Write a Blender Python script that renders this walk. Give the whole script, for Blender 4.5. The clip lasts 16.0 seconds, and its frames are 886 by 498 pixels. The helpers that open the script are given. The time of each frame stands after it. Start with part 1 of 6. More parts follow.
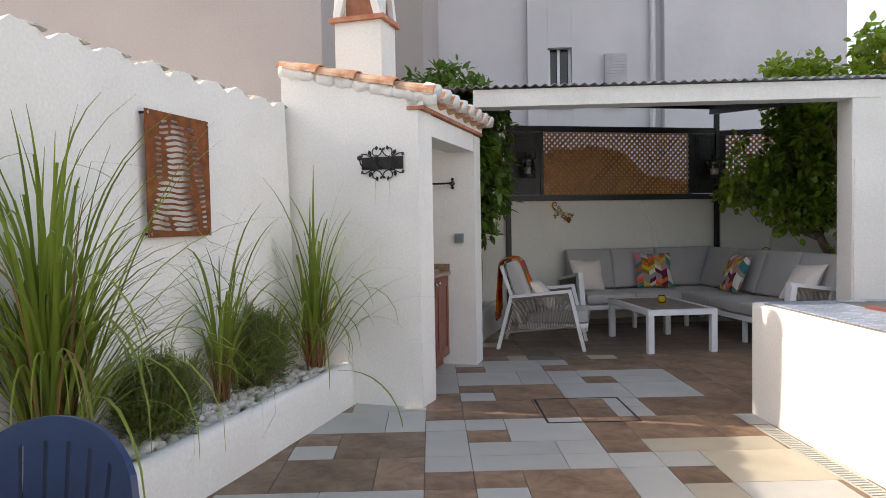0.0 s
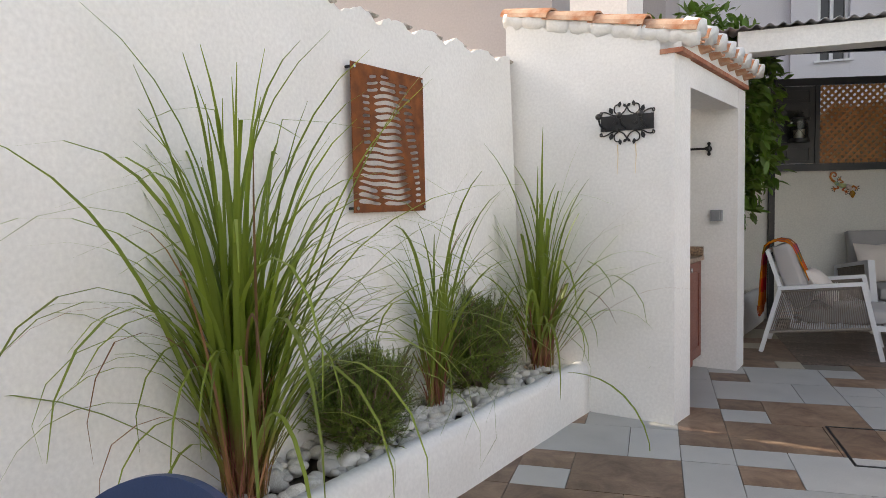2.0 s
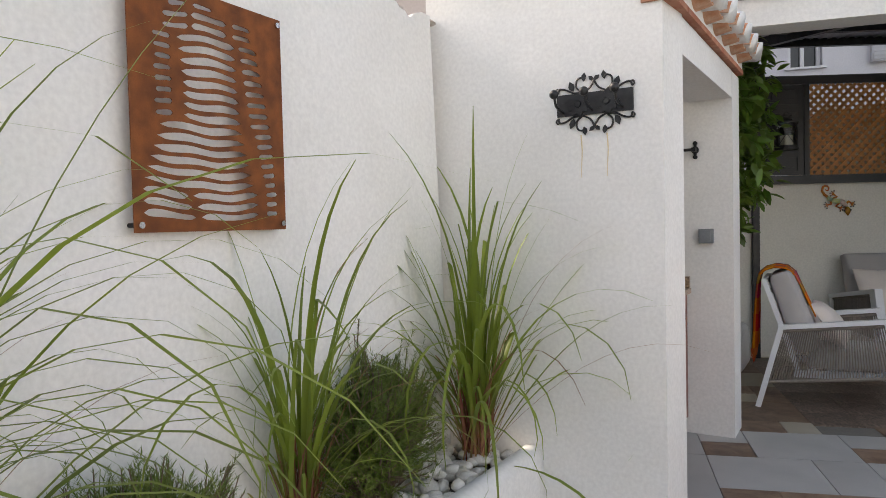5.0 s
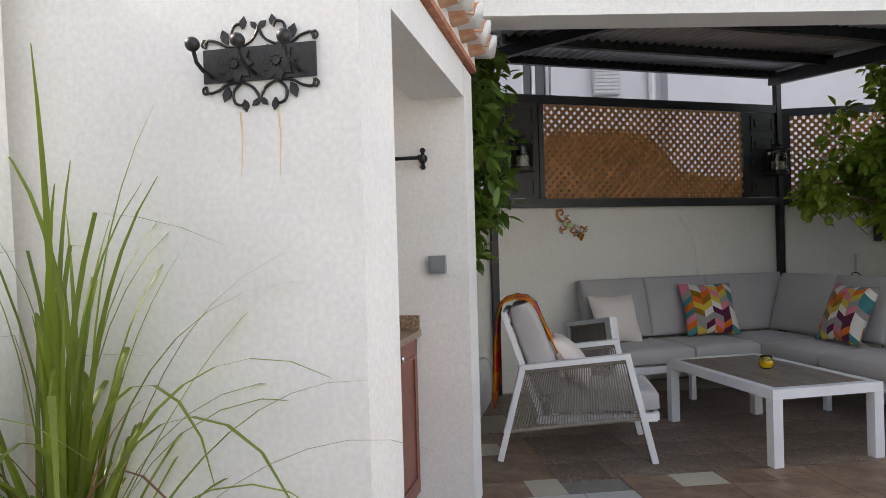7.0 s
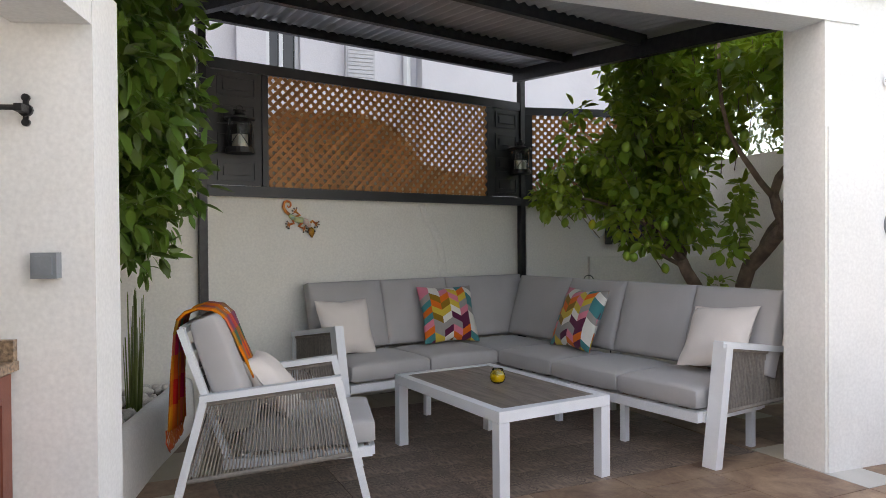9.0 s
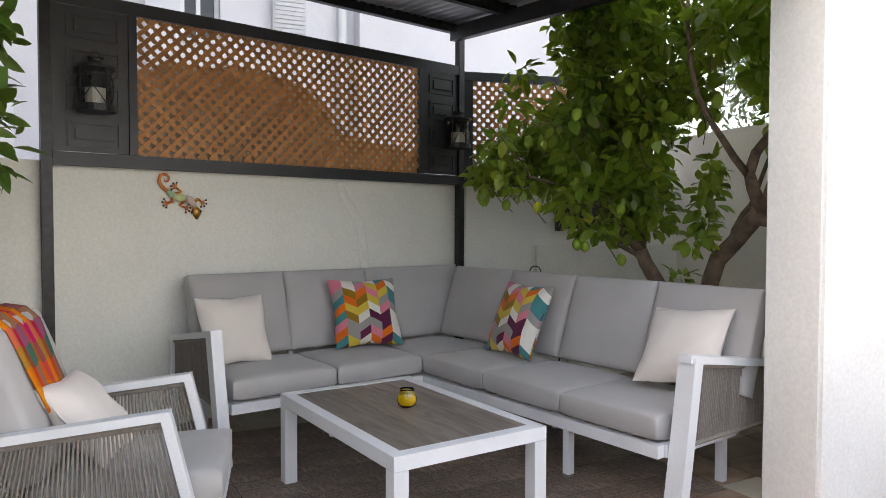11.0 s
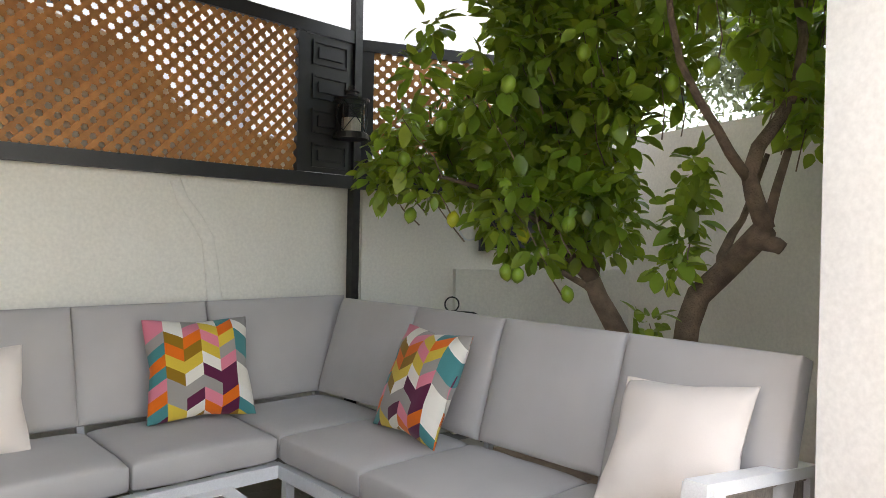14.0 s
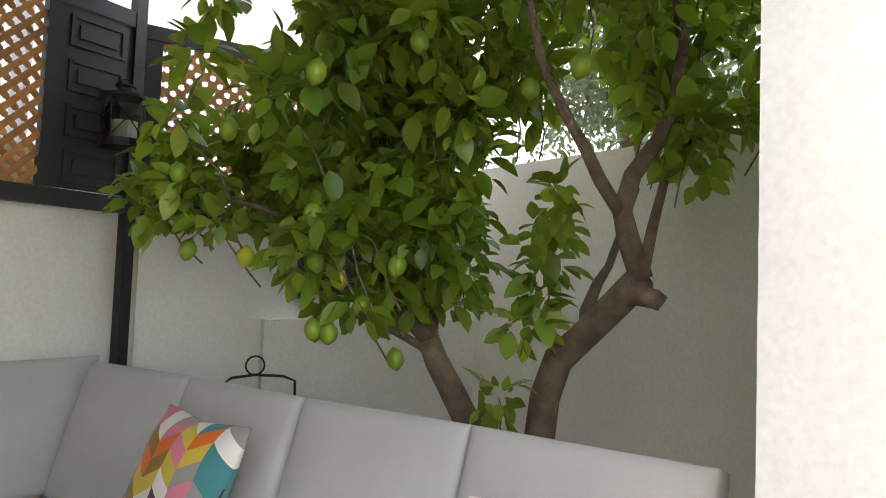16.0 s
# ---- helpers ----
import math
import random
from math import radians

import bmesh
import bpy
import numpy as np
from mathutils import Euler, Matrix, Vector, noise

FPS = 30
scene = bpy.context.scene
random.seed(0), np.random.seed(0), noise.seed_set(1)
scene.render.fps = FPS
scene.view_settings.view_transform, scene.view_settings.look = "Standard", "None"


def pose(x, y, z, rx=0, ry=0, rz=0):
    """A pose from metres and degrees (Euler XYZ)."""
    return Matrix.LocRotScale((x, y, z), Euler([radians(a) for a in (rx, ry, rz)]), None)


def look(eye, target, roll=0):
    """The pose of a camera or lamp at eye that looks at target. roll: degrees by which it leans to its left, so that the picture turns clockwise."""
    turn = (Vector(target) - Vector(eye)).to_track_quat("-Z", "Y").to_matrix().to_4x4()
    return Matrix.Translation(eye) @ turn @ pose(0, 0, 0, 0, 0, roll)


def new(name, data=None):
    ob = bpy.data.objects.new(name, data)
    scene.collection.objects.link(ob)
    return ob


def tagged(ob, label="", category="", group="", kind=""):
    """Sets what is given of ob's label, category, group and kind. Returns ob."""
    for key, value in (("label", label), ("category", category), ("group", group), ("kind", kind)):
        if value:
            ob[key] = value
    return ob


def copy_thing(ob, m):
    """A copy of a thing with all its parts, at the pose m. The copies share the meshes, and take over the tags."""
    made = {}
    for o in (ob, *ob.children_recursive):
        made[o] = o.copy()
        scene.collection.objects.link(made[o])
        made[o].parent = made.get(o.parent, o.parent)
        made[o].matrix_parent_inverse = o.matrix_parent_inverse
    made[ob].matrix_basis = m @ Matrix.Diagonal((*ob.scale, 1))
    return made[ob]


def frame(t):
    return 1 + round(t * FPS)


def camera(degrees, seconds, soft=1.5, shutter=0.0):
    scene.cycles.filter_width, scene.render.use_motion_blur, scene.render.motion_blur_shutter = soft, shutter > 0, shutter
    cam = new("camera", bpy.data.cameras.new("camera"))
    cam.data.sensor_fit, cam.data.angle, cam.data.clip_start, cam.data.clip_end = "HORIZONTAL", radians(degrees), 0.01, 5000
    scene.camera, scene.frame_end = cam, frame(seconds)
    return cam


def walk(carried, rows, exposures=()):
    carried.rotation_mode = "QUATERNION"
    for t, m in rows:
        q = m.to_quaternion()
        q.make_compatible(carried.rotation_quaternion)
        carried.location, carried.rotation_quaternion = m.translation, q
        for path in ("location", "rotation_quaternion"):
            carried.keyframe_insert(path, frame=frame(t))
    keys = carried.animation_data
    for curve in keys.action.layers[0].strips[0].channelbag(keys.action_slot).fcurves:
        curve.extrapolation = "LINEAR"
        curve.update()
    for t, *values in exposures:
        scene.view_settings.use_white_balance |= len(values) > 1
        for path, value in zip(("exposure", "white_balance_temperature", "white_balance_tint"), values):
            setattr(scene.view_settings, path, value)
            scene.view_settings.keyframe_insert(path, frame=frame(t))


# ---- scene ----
cam = camera(65.0, 16.0, soft=0.4)
PATH = [
    (0, (0.35, -0.337, 1.345), (0.242, 1.658, 1.263), -1.0),
    (0.5, (0.319, -0.17, 1.329), (0.007, 1.804, 1.251), -1.1),
    (1, (0.278, 0.004, 1.321), (-0.222, 1.938, 1.23), -0.9),
    (1.5, (0.171, 0.233, 1.31), (-0.445, 2.133, 1.194), -1.0),
    (2, (0.115, 0.43, 1.317), (-0.604, 2.292, 1.185), -1.2),
    (2.5, (0.125, 0.64, 1.292), (-0.695, 2.46, 1.173), -1.3),
    (3, (0.05, 0.798, 1.273), (-0.79, 2.608, 1.147), -1.3),
    (3.2, (-0.012, 0.884, 1.274), (-0.828, 2.705, 1.137), -1.5),
    (5.3, (-0.087, 1.939, 1.288), (-0.633, 3.862, 1.235), -1.7),
    (5.5, (-0.068, 2.071, 1.291), (-0.565, 4.008, 1.249), -2.0),
    (6, (0.003, 2.336, 1.292), (-0.334, 4.307, 1.271), -1.4),
    (6.5, (0.008, 2.56, 1.278), (-0.123, 4.555, 1.268), -1.3),
    (7, (0.052, 2.801, 1.266), (0.131, 4.799, 1.258), -1.6),
    (7.5, (0.173, 2.942, 1.267), (0.419, 4.927, 1.258), -0.9),
    (8, (0.319, 3.124, 1.251), (0.728, 5.082, 1.242), -0.4),
    (8.3, (0.382, 3.284, 1.264), (0.901, 5.215, 1.248), -0.5),
    (8.5, (0.415, 3.327, 1.255), (1.0, 5.239, 1.239), -0.4),
    (9, (0.558, 3.523, 1.254), (1.268, 5.392, 1.228), -0.4),
    (9.5, (0.674, 3.687, 1.24), (1.469, 5.522, 1.209), -0.3),
    (9.7, (0.737, 3.778, 1.266), (1.554, 5.603, 1.212), -0.4),
    (11.8, (1.336, 4.531, 1.234), (2.137, 6.362, 1.154), 0.5),
    (12, (1.37, 4.616, 1.252), (2.155, 6.454, 1.162), 0.3),
    (12.5, (1.518, 4.791, 1.247), (2.256, 6.648, 1.164), 0.6),
    (13, (1.65, 4.981, 1.242), (2.411, 6.83, 1.176), 1.0),
    (13.5, (1.769, 5.203, 1.262), (2.646, 7.0, 1.222), 1.0),
    (14, (1.949, 5.395, 1.26), (2.938, 7.133, 1.238), 1.1),
    (14.5, (2.116, 5.532, 1.259), (3.201, 7.213, 1.264), 1.5),
    (15, (2.259, 5.733, 1.261), (3.465, 7.327, 1.311), 1.9),
    (15.5, (2.382, 5.868, 1.27), (3.676, 7.39, 1.359), 1.9),
    (16, (2.53, 5.978, 1.285), (3.861, 7.467, 1.394), 2.1),
]
EXPO = [(0.0, 1.55, 7450, 14), (1.5, 1.66, 7600, 14), (3.0, 1.63, 7700, 14), (5.5, 1.7, 7550, 14), (7.0, 1.95, 7500, 14), (9.0, 2.38, 7550, 14), (12.0, 2.9, 7700, 13), (13.0, 3.12, 7850, 13), (14.0, 3.22, 8000, 12), (16.0, 3.32, 7950, 10)]
SKY, SUNE = 0.10, 1.5

walk(cam, [(t, look(eye, target, roll)) for t, eye, target, roll in PATH], EXPO)

# ---- world, sun ----
SUN_ELEV, SUN_TRAVEL = radians(35.8), radians(-12.4)   # the light travels to +x, a little to -y
world = bpy.data.worlds.new("world")
scene.world = world
world.use_nodes = True
wn = world.node_tree.nodes
sky = wn.new("ShaderNodeTexSky")
sky.sky_type = "NISHITA"
sky.sun_disc = False
sky.sun_elevation = SUN_ELEV
sky.sun_rotation = radians(-90) - SUN_TRAVEL
sky.dust_density = 3.0
wn["Background"].inputs["Strength"].default_value = SKY
# thin bright cloud over the blue
wl = world.node_tree.links
tc = wn.new("ShaderNodeTexCoord")
cn = wn.new("ShaderNodeTexNoise")
cn.inputs["Scale"].default_value = 1.6
cn.inputs["Detail"].default_value = 6
cr = wn.new("ShaderNodeValToRGB")
cr.color_ramp.elements[0].position, cr.color_ramp.elements[1].position = 0.45, 0.82
mixc = wn.new("ShaderNodeMix")
mixc.data_type = "RGBA"
mixc.inputs["B"].default_value = (7.1, 7.5, 8.0, 1)
wl.new(tc.outputs["Generated"], cn.inputs["Vector"])
wl.new(cn.outputs["Fac"], cr.inputs["Fac"])
wl.new(cr.outputs["Color"], mixc.inputs["Factor"])
wl.new(sky.outputs["Color"], mixc.inputs["A"])
wl.new(mixc.outputs["Result"], wn["Background"].inputs["Color"])
sun = new("sun", bpy.data.lights.new("sun", "SUN"))
sun.data.energy, sun.data.angle, sun.data.color = SUNE, radians(0.6), (1.0, 0.95, 0.87)
sx, sy = math.cos(SUN_TRAVEL) * math.cos(SUN_ELEV), math.sin(SUN_TRAVEL) * math.cos(SUN_ELEV)
sun.matrix_world = look((-20 * sx, -20 * sy, 20 * math.sin(SUN_ELEV)), (0, 0, 0))

# ---- materials ----
def mat(name, col, rough=0.6, metal=0.0, col2=None, scale=8.0, fine=90.0, bump=0.15, dist=0.01, spec=0.5, vary=0.0, coat=0.0, mixamt=1.0, sheen=0.0, detail=6.0):
    """A surface with stains at one scale, grain at another, and a little difference from piece to piece."""
    m = bpy.data.materials.new(name)
    m.use_nodes = True
    n, l = m.node_tree.nodes, m.node_tree.links
    p = n["Principled BSDF"]
    p.inputs["Roughness"].default_value = rough
    p.inputs["Metallic"].default_value = metal
    p.inputs["Specular IOR Level"].default_value = spec
    p.inputs["Coat Weight"].default_value = coat
    p.inputs["Sheen Weight"].default_value = sheen
    co = n.new("ShaderNodeTexCoord")
    big = n.new("ShaderNodeTexNoise")
    big.inputs["Scale"].default_value, big.inputs["Detail"].default_value = scale, detail
    small = n.new("ShaderNodeTexNoise")
    small.inputs["Scale"].default_value, small.inputs["Detail"].default_value = fine, 4
    l.new(co.outputs["Object"], big.inputs["Vector"])
    l.new(co.outputs["Object"], small.inputs["Vector"])
    ramp = n.new("ShaderNodeValToRGB")
    ramp.color_ramp.elements[0].position, ramp.color_ramp.elements[1].position = 0.35, 0.65
    ramp.color_ramp.elements[0].color = (*col, 1)
    c2 = col2 or tuple(c * 0.88 for c in col)
    ramp.color_ramp.elements[1].color = (*[a + (b - a) * mixamt for a, b in zip(col, c2)], 1)
    l.new(big.outputs["Fac"], ramp.inputs["Fac"])
    hsv = n.new("ShaderNodeHueSaturation")
    l.new(ramp.outputs["Color"], hsv.inputs["Color"])
    mr = n.new("ShaderNodeMapRange")
    mr.inputs["From Min"].default_value, mr.inputs["From Max"].default_value = 0.3, 0.7
    mr.inputs["To Min"].default_value, mr.inputs["To Max"].default_value = 0.94, 1.05
    l.new(small.outputs["Fac"], mr.inputs["Value"])
    val = mr.outputs["Result"]
    if vary:
        oi = n.new("ShaderNodeObjectInfo")
        geo = n.new("ShaderNodeNewGeometry")
        add = n.new("ShaderNodeMath")
        add.operation = "ADD"
        l.new(oi.outputs["Random"], add.inputs[0])
        l.new(geo.outputs["Random Per Island"], add.inputs[1])
        fr = n.new("ShaderNodeMath")
        fr.operation = "FRACT"
        l.new(add.outputs[0], fr.inputs[0])
        mv = n.new("ShaderNodeMapRange")
        mv.inputs["To Min"].default_value, mv.inputs["To Max"].default_value = 1 - vary, 1 + vary
        l.new(fr.outputs[0], mv.inputs["Value"])
        mul = n.new("ShaderNodeMath")
        mul.operation = "MULTIPLY"
        l.new(val, mul.inputs[0])
        l.new(mv.outputs["Result"], mul.inputs[1])
        val = mul.outputs[0]
    l.new(val, hsv.inputs["Value"])
    l.new(hsv.outputs["Color"], p.inputs["Base Color"])
    if bump:
        bp = n.new("ShaderNodeBump")
        bp.inputs["Strength"].default_value, bp.inputs["Distance"].default_value = bump, dist
        l.new(small.outputs["Fac"], bp.inputs["Height"])
        l.new(bp.outputs["Normal"], p.inputs["Normal"])
    return m


def plaster(name, col, col2):
    """Thick limewash over rough render: trowel swells, pits, faint grey stains."""
    m = mat(name, col, 0.85, 0, col2, 1.3, 60, 0.0, spec=0.25)
    n, l = m.node_tree.nodes, m.node_tree.links
    co = n.new("ShaderNodeTexCoord")
    a = n.new("ShaderNodeTexNoise")
    a.inputs["Scale"].default_value, a.inputs["Detail"].default_value = 5.0, 3
    b = n.new("ShaderNodeTexNoise")
    b.inputs["Scale"].default_value, b.inputs["Detail"].default_value, b.inputs["Roughness"].default_value = 45.0, 5, 0.6
    msk = n.new("ShaderNodeTexNoise")
    msk.inputs["Scale"].default_value = 2.2
    rm = n.new("ShaderNodeMapRange")
    rm.inputs["From Min"].default_value, rm.inputs["From Max"].default_value = 0.45, 0.65
    rm.inputs["To Min"].default_value = 0.15
    for t in (a, b, msk):
        l.new(co.outputs["Object"], t.inputs["Vector"])
    l.new(msk.outputs["Fac"], rm.inputs["Value"])
    mu = n.new("ShaderNodeMath")
    mu.operation = "MULTIPLY"
    l.new(b.outputs["Fac"], mu.inputs[0])
    l.new(rm.outputs["Result"], mu.inputs[1])
    b1 = n.new("ShaderNodeBump")
    b1.inputs["Strength"].default_value, b1.inputs["Distance"].default_value = 0.35, 0.02
    l.new(a.outputs["Fac"], b1.inputs["Height"])
    b2 = n.new("ShaderNodeBump")
    b2.inputs["Strength"].default_value, b2.inputs["Distance"].default_value = 0.16, 0.004
    l.new(mu.outputs[0], b2.inputs["Height"])
    l.new(b1.outputs["Normal"], b2.inputs["Normal"])
    l.new(b2.outputs["Normal"], n["Principled BSDF"].inputs["Normal"])
    return m


WHITE = plaster("white_limewash", (0.84, 0.835, 0.815), (0.77, 0.765, 0.74))
CREAM = plaster("aged_cream_limewash", (0.86, 0.835, 0.76), (0.80, 0.775, 0.70))
LILAC = plaster("grey_lilac_facade_paint", (0.74, 0.73, 0.76), (0.68, 0.67, 0.70))
PINK = plaster("pinkish_facade_paint", (0.50, 0.455, 0.44), (0.47, 0.425, 0.415))
GROUT = mat("grey_grout", (0.22, 0.20, 0.17), 0.9)
TERRA = mat("terracotta_roof_tile", (0.46, 0.18, 0.08), 0.85, 0, (0.66, 0.46, 0.33), 13, 120, 0.3, vary=0.18)
BRICK = mat("thin_red_brick", (0.40, 0.14, 0.08), 0.85, 0, (0.50, 0.25, 0.16), 12, 100, 0.3, vary=0.15)
BLACKP = mat("black_painted_wood", (0.028, 0.029, 0.032), 0.45, 0, (0.038, 0.039, 0.042), 5, 70, 0.12)
BLACKM = mat("black_painted_iron", (0.014, 0.014, 0.016), 0.38, 0.3, (0.03, 0.03, 0.03), 20, 150, 0.15)
WHITEM = mat("white_powder_coated_aluminium", (0.78, 0.79, 0.80), 0.35, 0.0, (0.74, 0.75, 0.76), 6, 200, 0.04)
PEBBLE = mat("white_pebble", (0.76, 0.74, 0.69), 0.6, 0, (0.52, 0.48, 0.42), 14, 140, 0.2, vary=0.2)
SOIL = mat("dark_soil", (0.06, 0.045, 0.03), 0.95, 0, (0.1, 0.08, 0.06), 20, 150, 0.6, 0.02)

# ---- helpers for meshes ----
def part(name, bm, material, parent=None, label="", smooth=False, bev=0.0, seg=2):
    """Links a bmesh as one mesh object, under a thing where one is given."""
    if bev:
        bmesh.ops.bevel(bm, geom=[e for e in bm.edges if len(e.link_faces) == 2 and e.calc_face_angle(0) > 0.5], offset=bev, segments=seg, affect="EDGES", clamp_overlap=True)
    bmesh.ops.recalc_face_normals(bm, faces=bm.faces)
    me = bpy.data.meshes.new(name)
    bm.to_mesh(me)
    bm.free()
    me.materials.append(material)
    if smooth:
        for f in me.polygons:
            f.use_smooth = True
    ob = new(name, me)
    if parent:
        ob.parent = parent
    if label:
        ob["label"] = label
    return ob


def box(bm, a, b, m=None):
    (x0, y0, z0), (x1, y1, z1) = a, b
    vs = [bm.verts.new((x, y, z)) for z in (z0, z1) for x, y in ((x0, y0), (x1, y0), (x1, y1), (x0, y1))]
    if m is not None:
        for v in vs:
            v.co = m @ v.co
    for q in ((3, 2, 1, 0), (4, 5, 6, 7), (0, 1, 5, 4), (1, 2, 6, 5), (2, 3, 7, 6), (3, 0, 4, 7)):
        bm.faces.new([vs[i] for i in q])
    return bm


def boxbm(a, b, m=None):
    return box(bmesh.new(), a, b, m)


def prism(bm, pts, z0, z1, m=None):
    """An upright prism over the plan pts."""
    lo = [bm.verts.new((x, y, z0)) for x, y in pts]
    hi = [bm.verts.new((x, y, z1)) for x, y in pts]
    if m is not None:
        for v in lo + hi:
            v.co = m @ v.co
    k = len(pts)
    bm.faces.new(lo[::-1]), bm.faces.new(hi)
    for i in range(k):
        j = (i + 1) % k
        bm.faces.new((lo[i], lo[j], hi[j], hi[i]))
    return bm


def tube(bm, pts, r, seg=8, r1=None, cap=True):
    """A round bar along pts, tapering from r to r1."""
    pts = [Vector(p) for p in pts]
    rings, up = [], Vector((0, 0, 1))
    for i, p in enumerate(pts):
        d = (pts[min(i + 1, len(pts) - 1)] - pts[max(i - 1, 0)]).normalized()
        s = d.cross(up)
        if s.length < 1e-3:
            s = d.cross(Vector((0, 1, 0)))
        s.normalize()
        w = s.cross(d).normalized()
        up = w
        rr = r if r1 is None else r + (r1 - r) * i / (len(pts) - 1)
        rings.append([bm.verts.new(p + (s * math.cos(q) + w * math.sin(q)) * rr) for q in (2 * math.pi * k / seg for k in range(seg))])
    for a, b in zip(rings, rings[1:]):
        for k in range(seg):
            j = (k + 1) % seg
            bm.faces.new((a[k], a[j], b[j], b[k]))
    if cap:
        bm.faces.new(rings[0][::-1]), bm.faces.new(rings[-1])
    return bm


def beam(bm, p, q, w, h, upv=(0, 0, 1)):
    """A square bar from p to q, w wide and h high."""
    p, q = Vector(p), Vector(q)
    d = (q - p).normalized()
    s = d.cross(Vector(upv)).normalized()
    u = s.cross(d).normalized()
    c = [(-1, -1), (1, -1), (1, 1), (-1, 1)]
    a = [bm.verts.new(p + s * x * w / 2 + u * y * h / 2) for x, y in c]
    b = [bm.verts.new(q + s * x * w / 2 + u * y * h / 2) for x, y in c]
    bm.faces.new(a[::-1]), bm.faces.new(b)
    for i in range(4):
        j = (i + 1) % 4
        bm.faces.new((a[i], a[j], b[j], b[i]))
    return bm


def empty(name, m, label="", category="", group="", kind=""):
    e = new(name)
    e.matrix_world = m
    return tagged(e, label, category, group, kind)


def structure(ob, label, category="wall"):
    return tagged(ob, label, category, "", "structure")


def rough_up(bm, amp, freq, cuts=0):
    """Uneven hand-trowelled faces."""
    if cuts:
        bmesh.ops.subdivide_edges(bm, edges=bm.edges[:], cuts=cuts, use_grid_fill=True)
    bm.normal_update()
    for v in bm.verts:
        v.co += v.normal * amp * noise.noise(v.co * freq)
    return bm


# ---- the plan ----
KIT = pose(-0.06, 4.60, 0, 0, 0, -13.7)     # kitchen block: x along its front, y along its side, origin at the corner
LEFT = pose(-1.43, 3.25, 0, 0, 0, -11.8)    # left wall: y along it, its face at x = 0
BACK = pose(0.71, 8.65, 0, 0, 0, 15.6)      # back wall: x along it, its face at y = 0
SIDE = pose(3.68, 9.48, 0, 0, 0, -10.0)     # wall behind the lemon tree
BACK_LEN = 3.08

# ground and floor
g = bmesh.new()
box(g, (-400, -400, -0.5), (400, 400, -0.06))
structure(part("ground", g, mat("pale_dusty_ground", (0.36, 0.33, 0.28), 0.95, 0, (0.28, 0.25, 0.21), 0.6, 8, 0.2)), "bare pale ground around the house", "ground")
f = bmesh.new()
prism(f, [(-2.2, -6), (9, -6), (9, 11), (-2.2, 11)], -0.055, -0.008)
floor = structure(part("floor", f, GROUT), "terrace floor of mixed grey and terracotta tiles", "floor")

# left wall with a scalloped mortar top
w = bmesh.new()
N = 420
prof = []
for i in range(N + 1):
    y = -7.6 + (1.56 + 7.6) * i / N
    ph = (y * 3.55) % 1.0
    hump = 0.045 * max(0.0, math.sin(math.pi * min(1, ph * 1.15))) ** 0.6
    prof.append((y, 2.185 + hump + 0.022 * noise.noise((y * 11, 1, 1)) + 0.012 * noise.noise((y * 29, 7, 1)) + 0.01 * noise.noise((y * 2, 4, 1))))
front = [(w.verts.new((0.10 * max(0.0, (y - 0.6) / 0.96), y, -0.05)), w.verts.new((0.03 * max(0.0, (y - 0.6) / 0.96), y, z))) for y, z in prof]
rear = [(w.verts.new((-0.24, y, -0.05)), w.verts.new((-0.24, y, z - 0.03))) for y, z in prof]
for i in range(N):
    a, b, c, d = front[i], front[i + 1], rear[i], rear[i + 1]
    w.faces.new((a[0], b[0], b[1], a[1])), w.faces.new((c[0], c[1], d[1], d[0])), w.faces.new((a[1], b[1], d[1], c[1])), w.faces.new((a[0], c[0], d[0], b[0]))
w.faces.new((front[0][0], front[0][1], rear[0][1], rear[0][0])), w.faces.new((front[N][0], rear[N][0], rear[N][1], front[N][1]))
wall_left = part("wall_left", w, WHITE)
wall_left.matrix_world = LEFT
structure(wall_left, "white limewashed boundary wall with scalloped mortar top")

# kitchen block
def kit_wall(name, a, b, label, bev=0.025):
    ob = part(name, boxbm(a, b), WHITE, bev=bev, seg=3)
    ob.matrix_world = KIT
    return structure(ob, label)


k = bmesh.new()
vs = [k.verts.new(c) for c in ((-1.10, 0, -0.05), (-0.02, 0, -0.05), (-0.02, 0, 2.205), (-1.10, 0, 2.475), (-1.10, 0.25, -0.05), (0, 0.25, -0.05), (0, 0.25, 2.13), (-1.10, 0.25, 2.475))]
for q in ((0, 1, 2, 3), (7, 6, 5, 4), (1, 5, 6, 2), (0, 3, 7, 4), (2, 6, 7, 3), (0, 4, 5, 1)):
    k.faces.new([vs[i] for i in q])
ob = part("wall_kitchen_front", k, WHITE, bev=0.022, seg=3)
ob.matrix_world = KIT
structure(ob, "thick white limewashed end wall of the outdoor kitchen")
kit_wall("wall_kitchen_far", (-1.10, 1.52, -0.05), (0, 1.76, 2.12), "white limewashed far wall of the outdoor kitchen")
kit_wall("wall_kitchen_back", (-1.35, -0.02, -0.05), (-1.102, 6.0, 2.2), "white limewashed boundary wall behind the outdoor kitchen")
kit_wall("lintel", (-0.25, 0.252, 1.97), (-0.002, 1.518, 2.125), "white plastered lintel over the kitchen opening", 0.015)

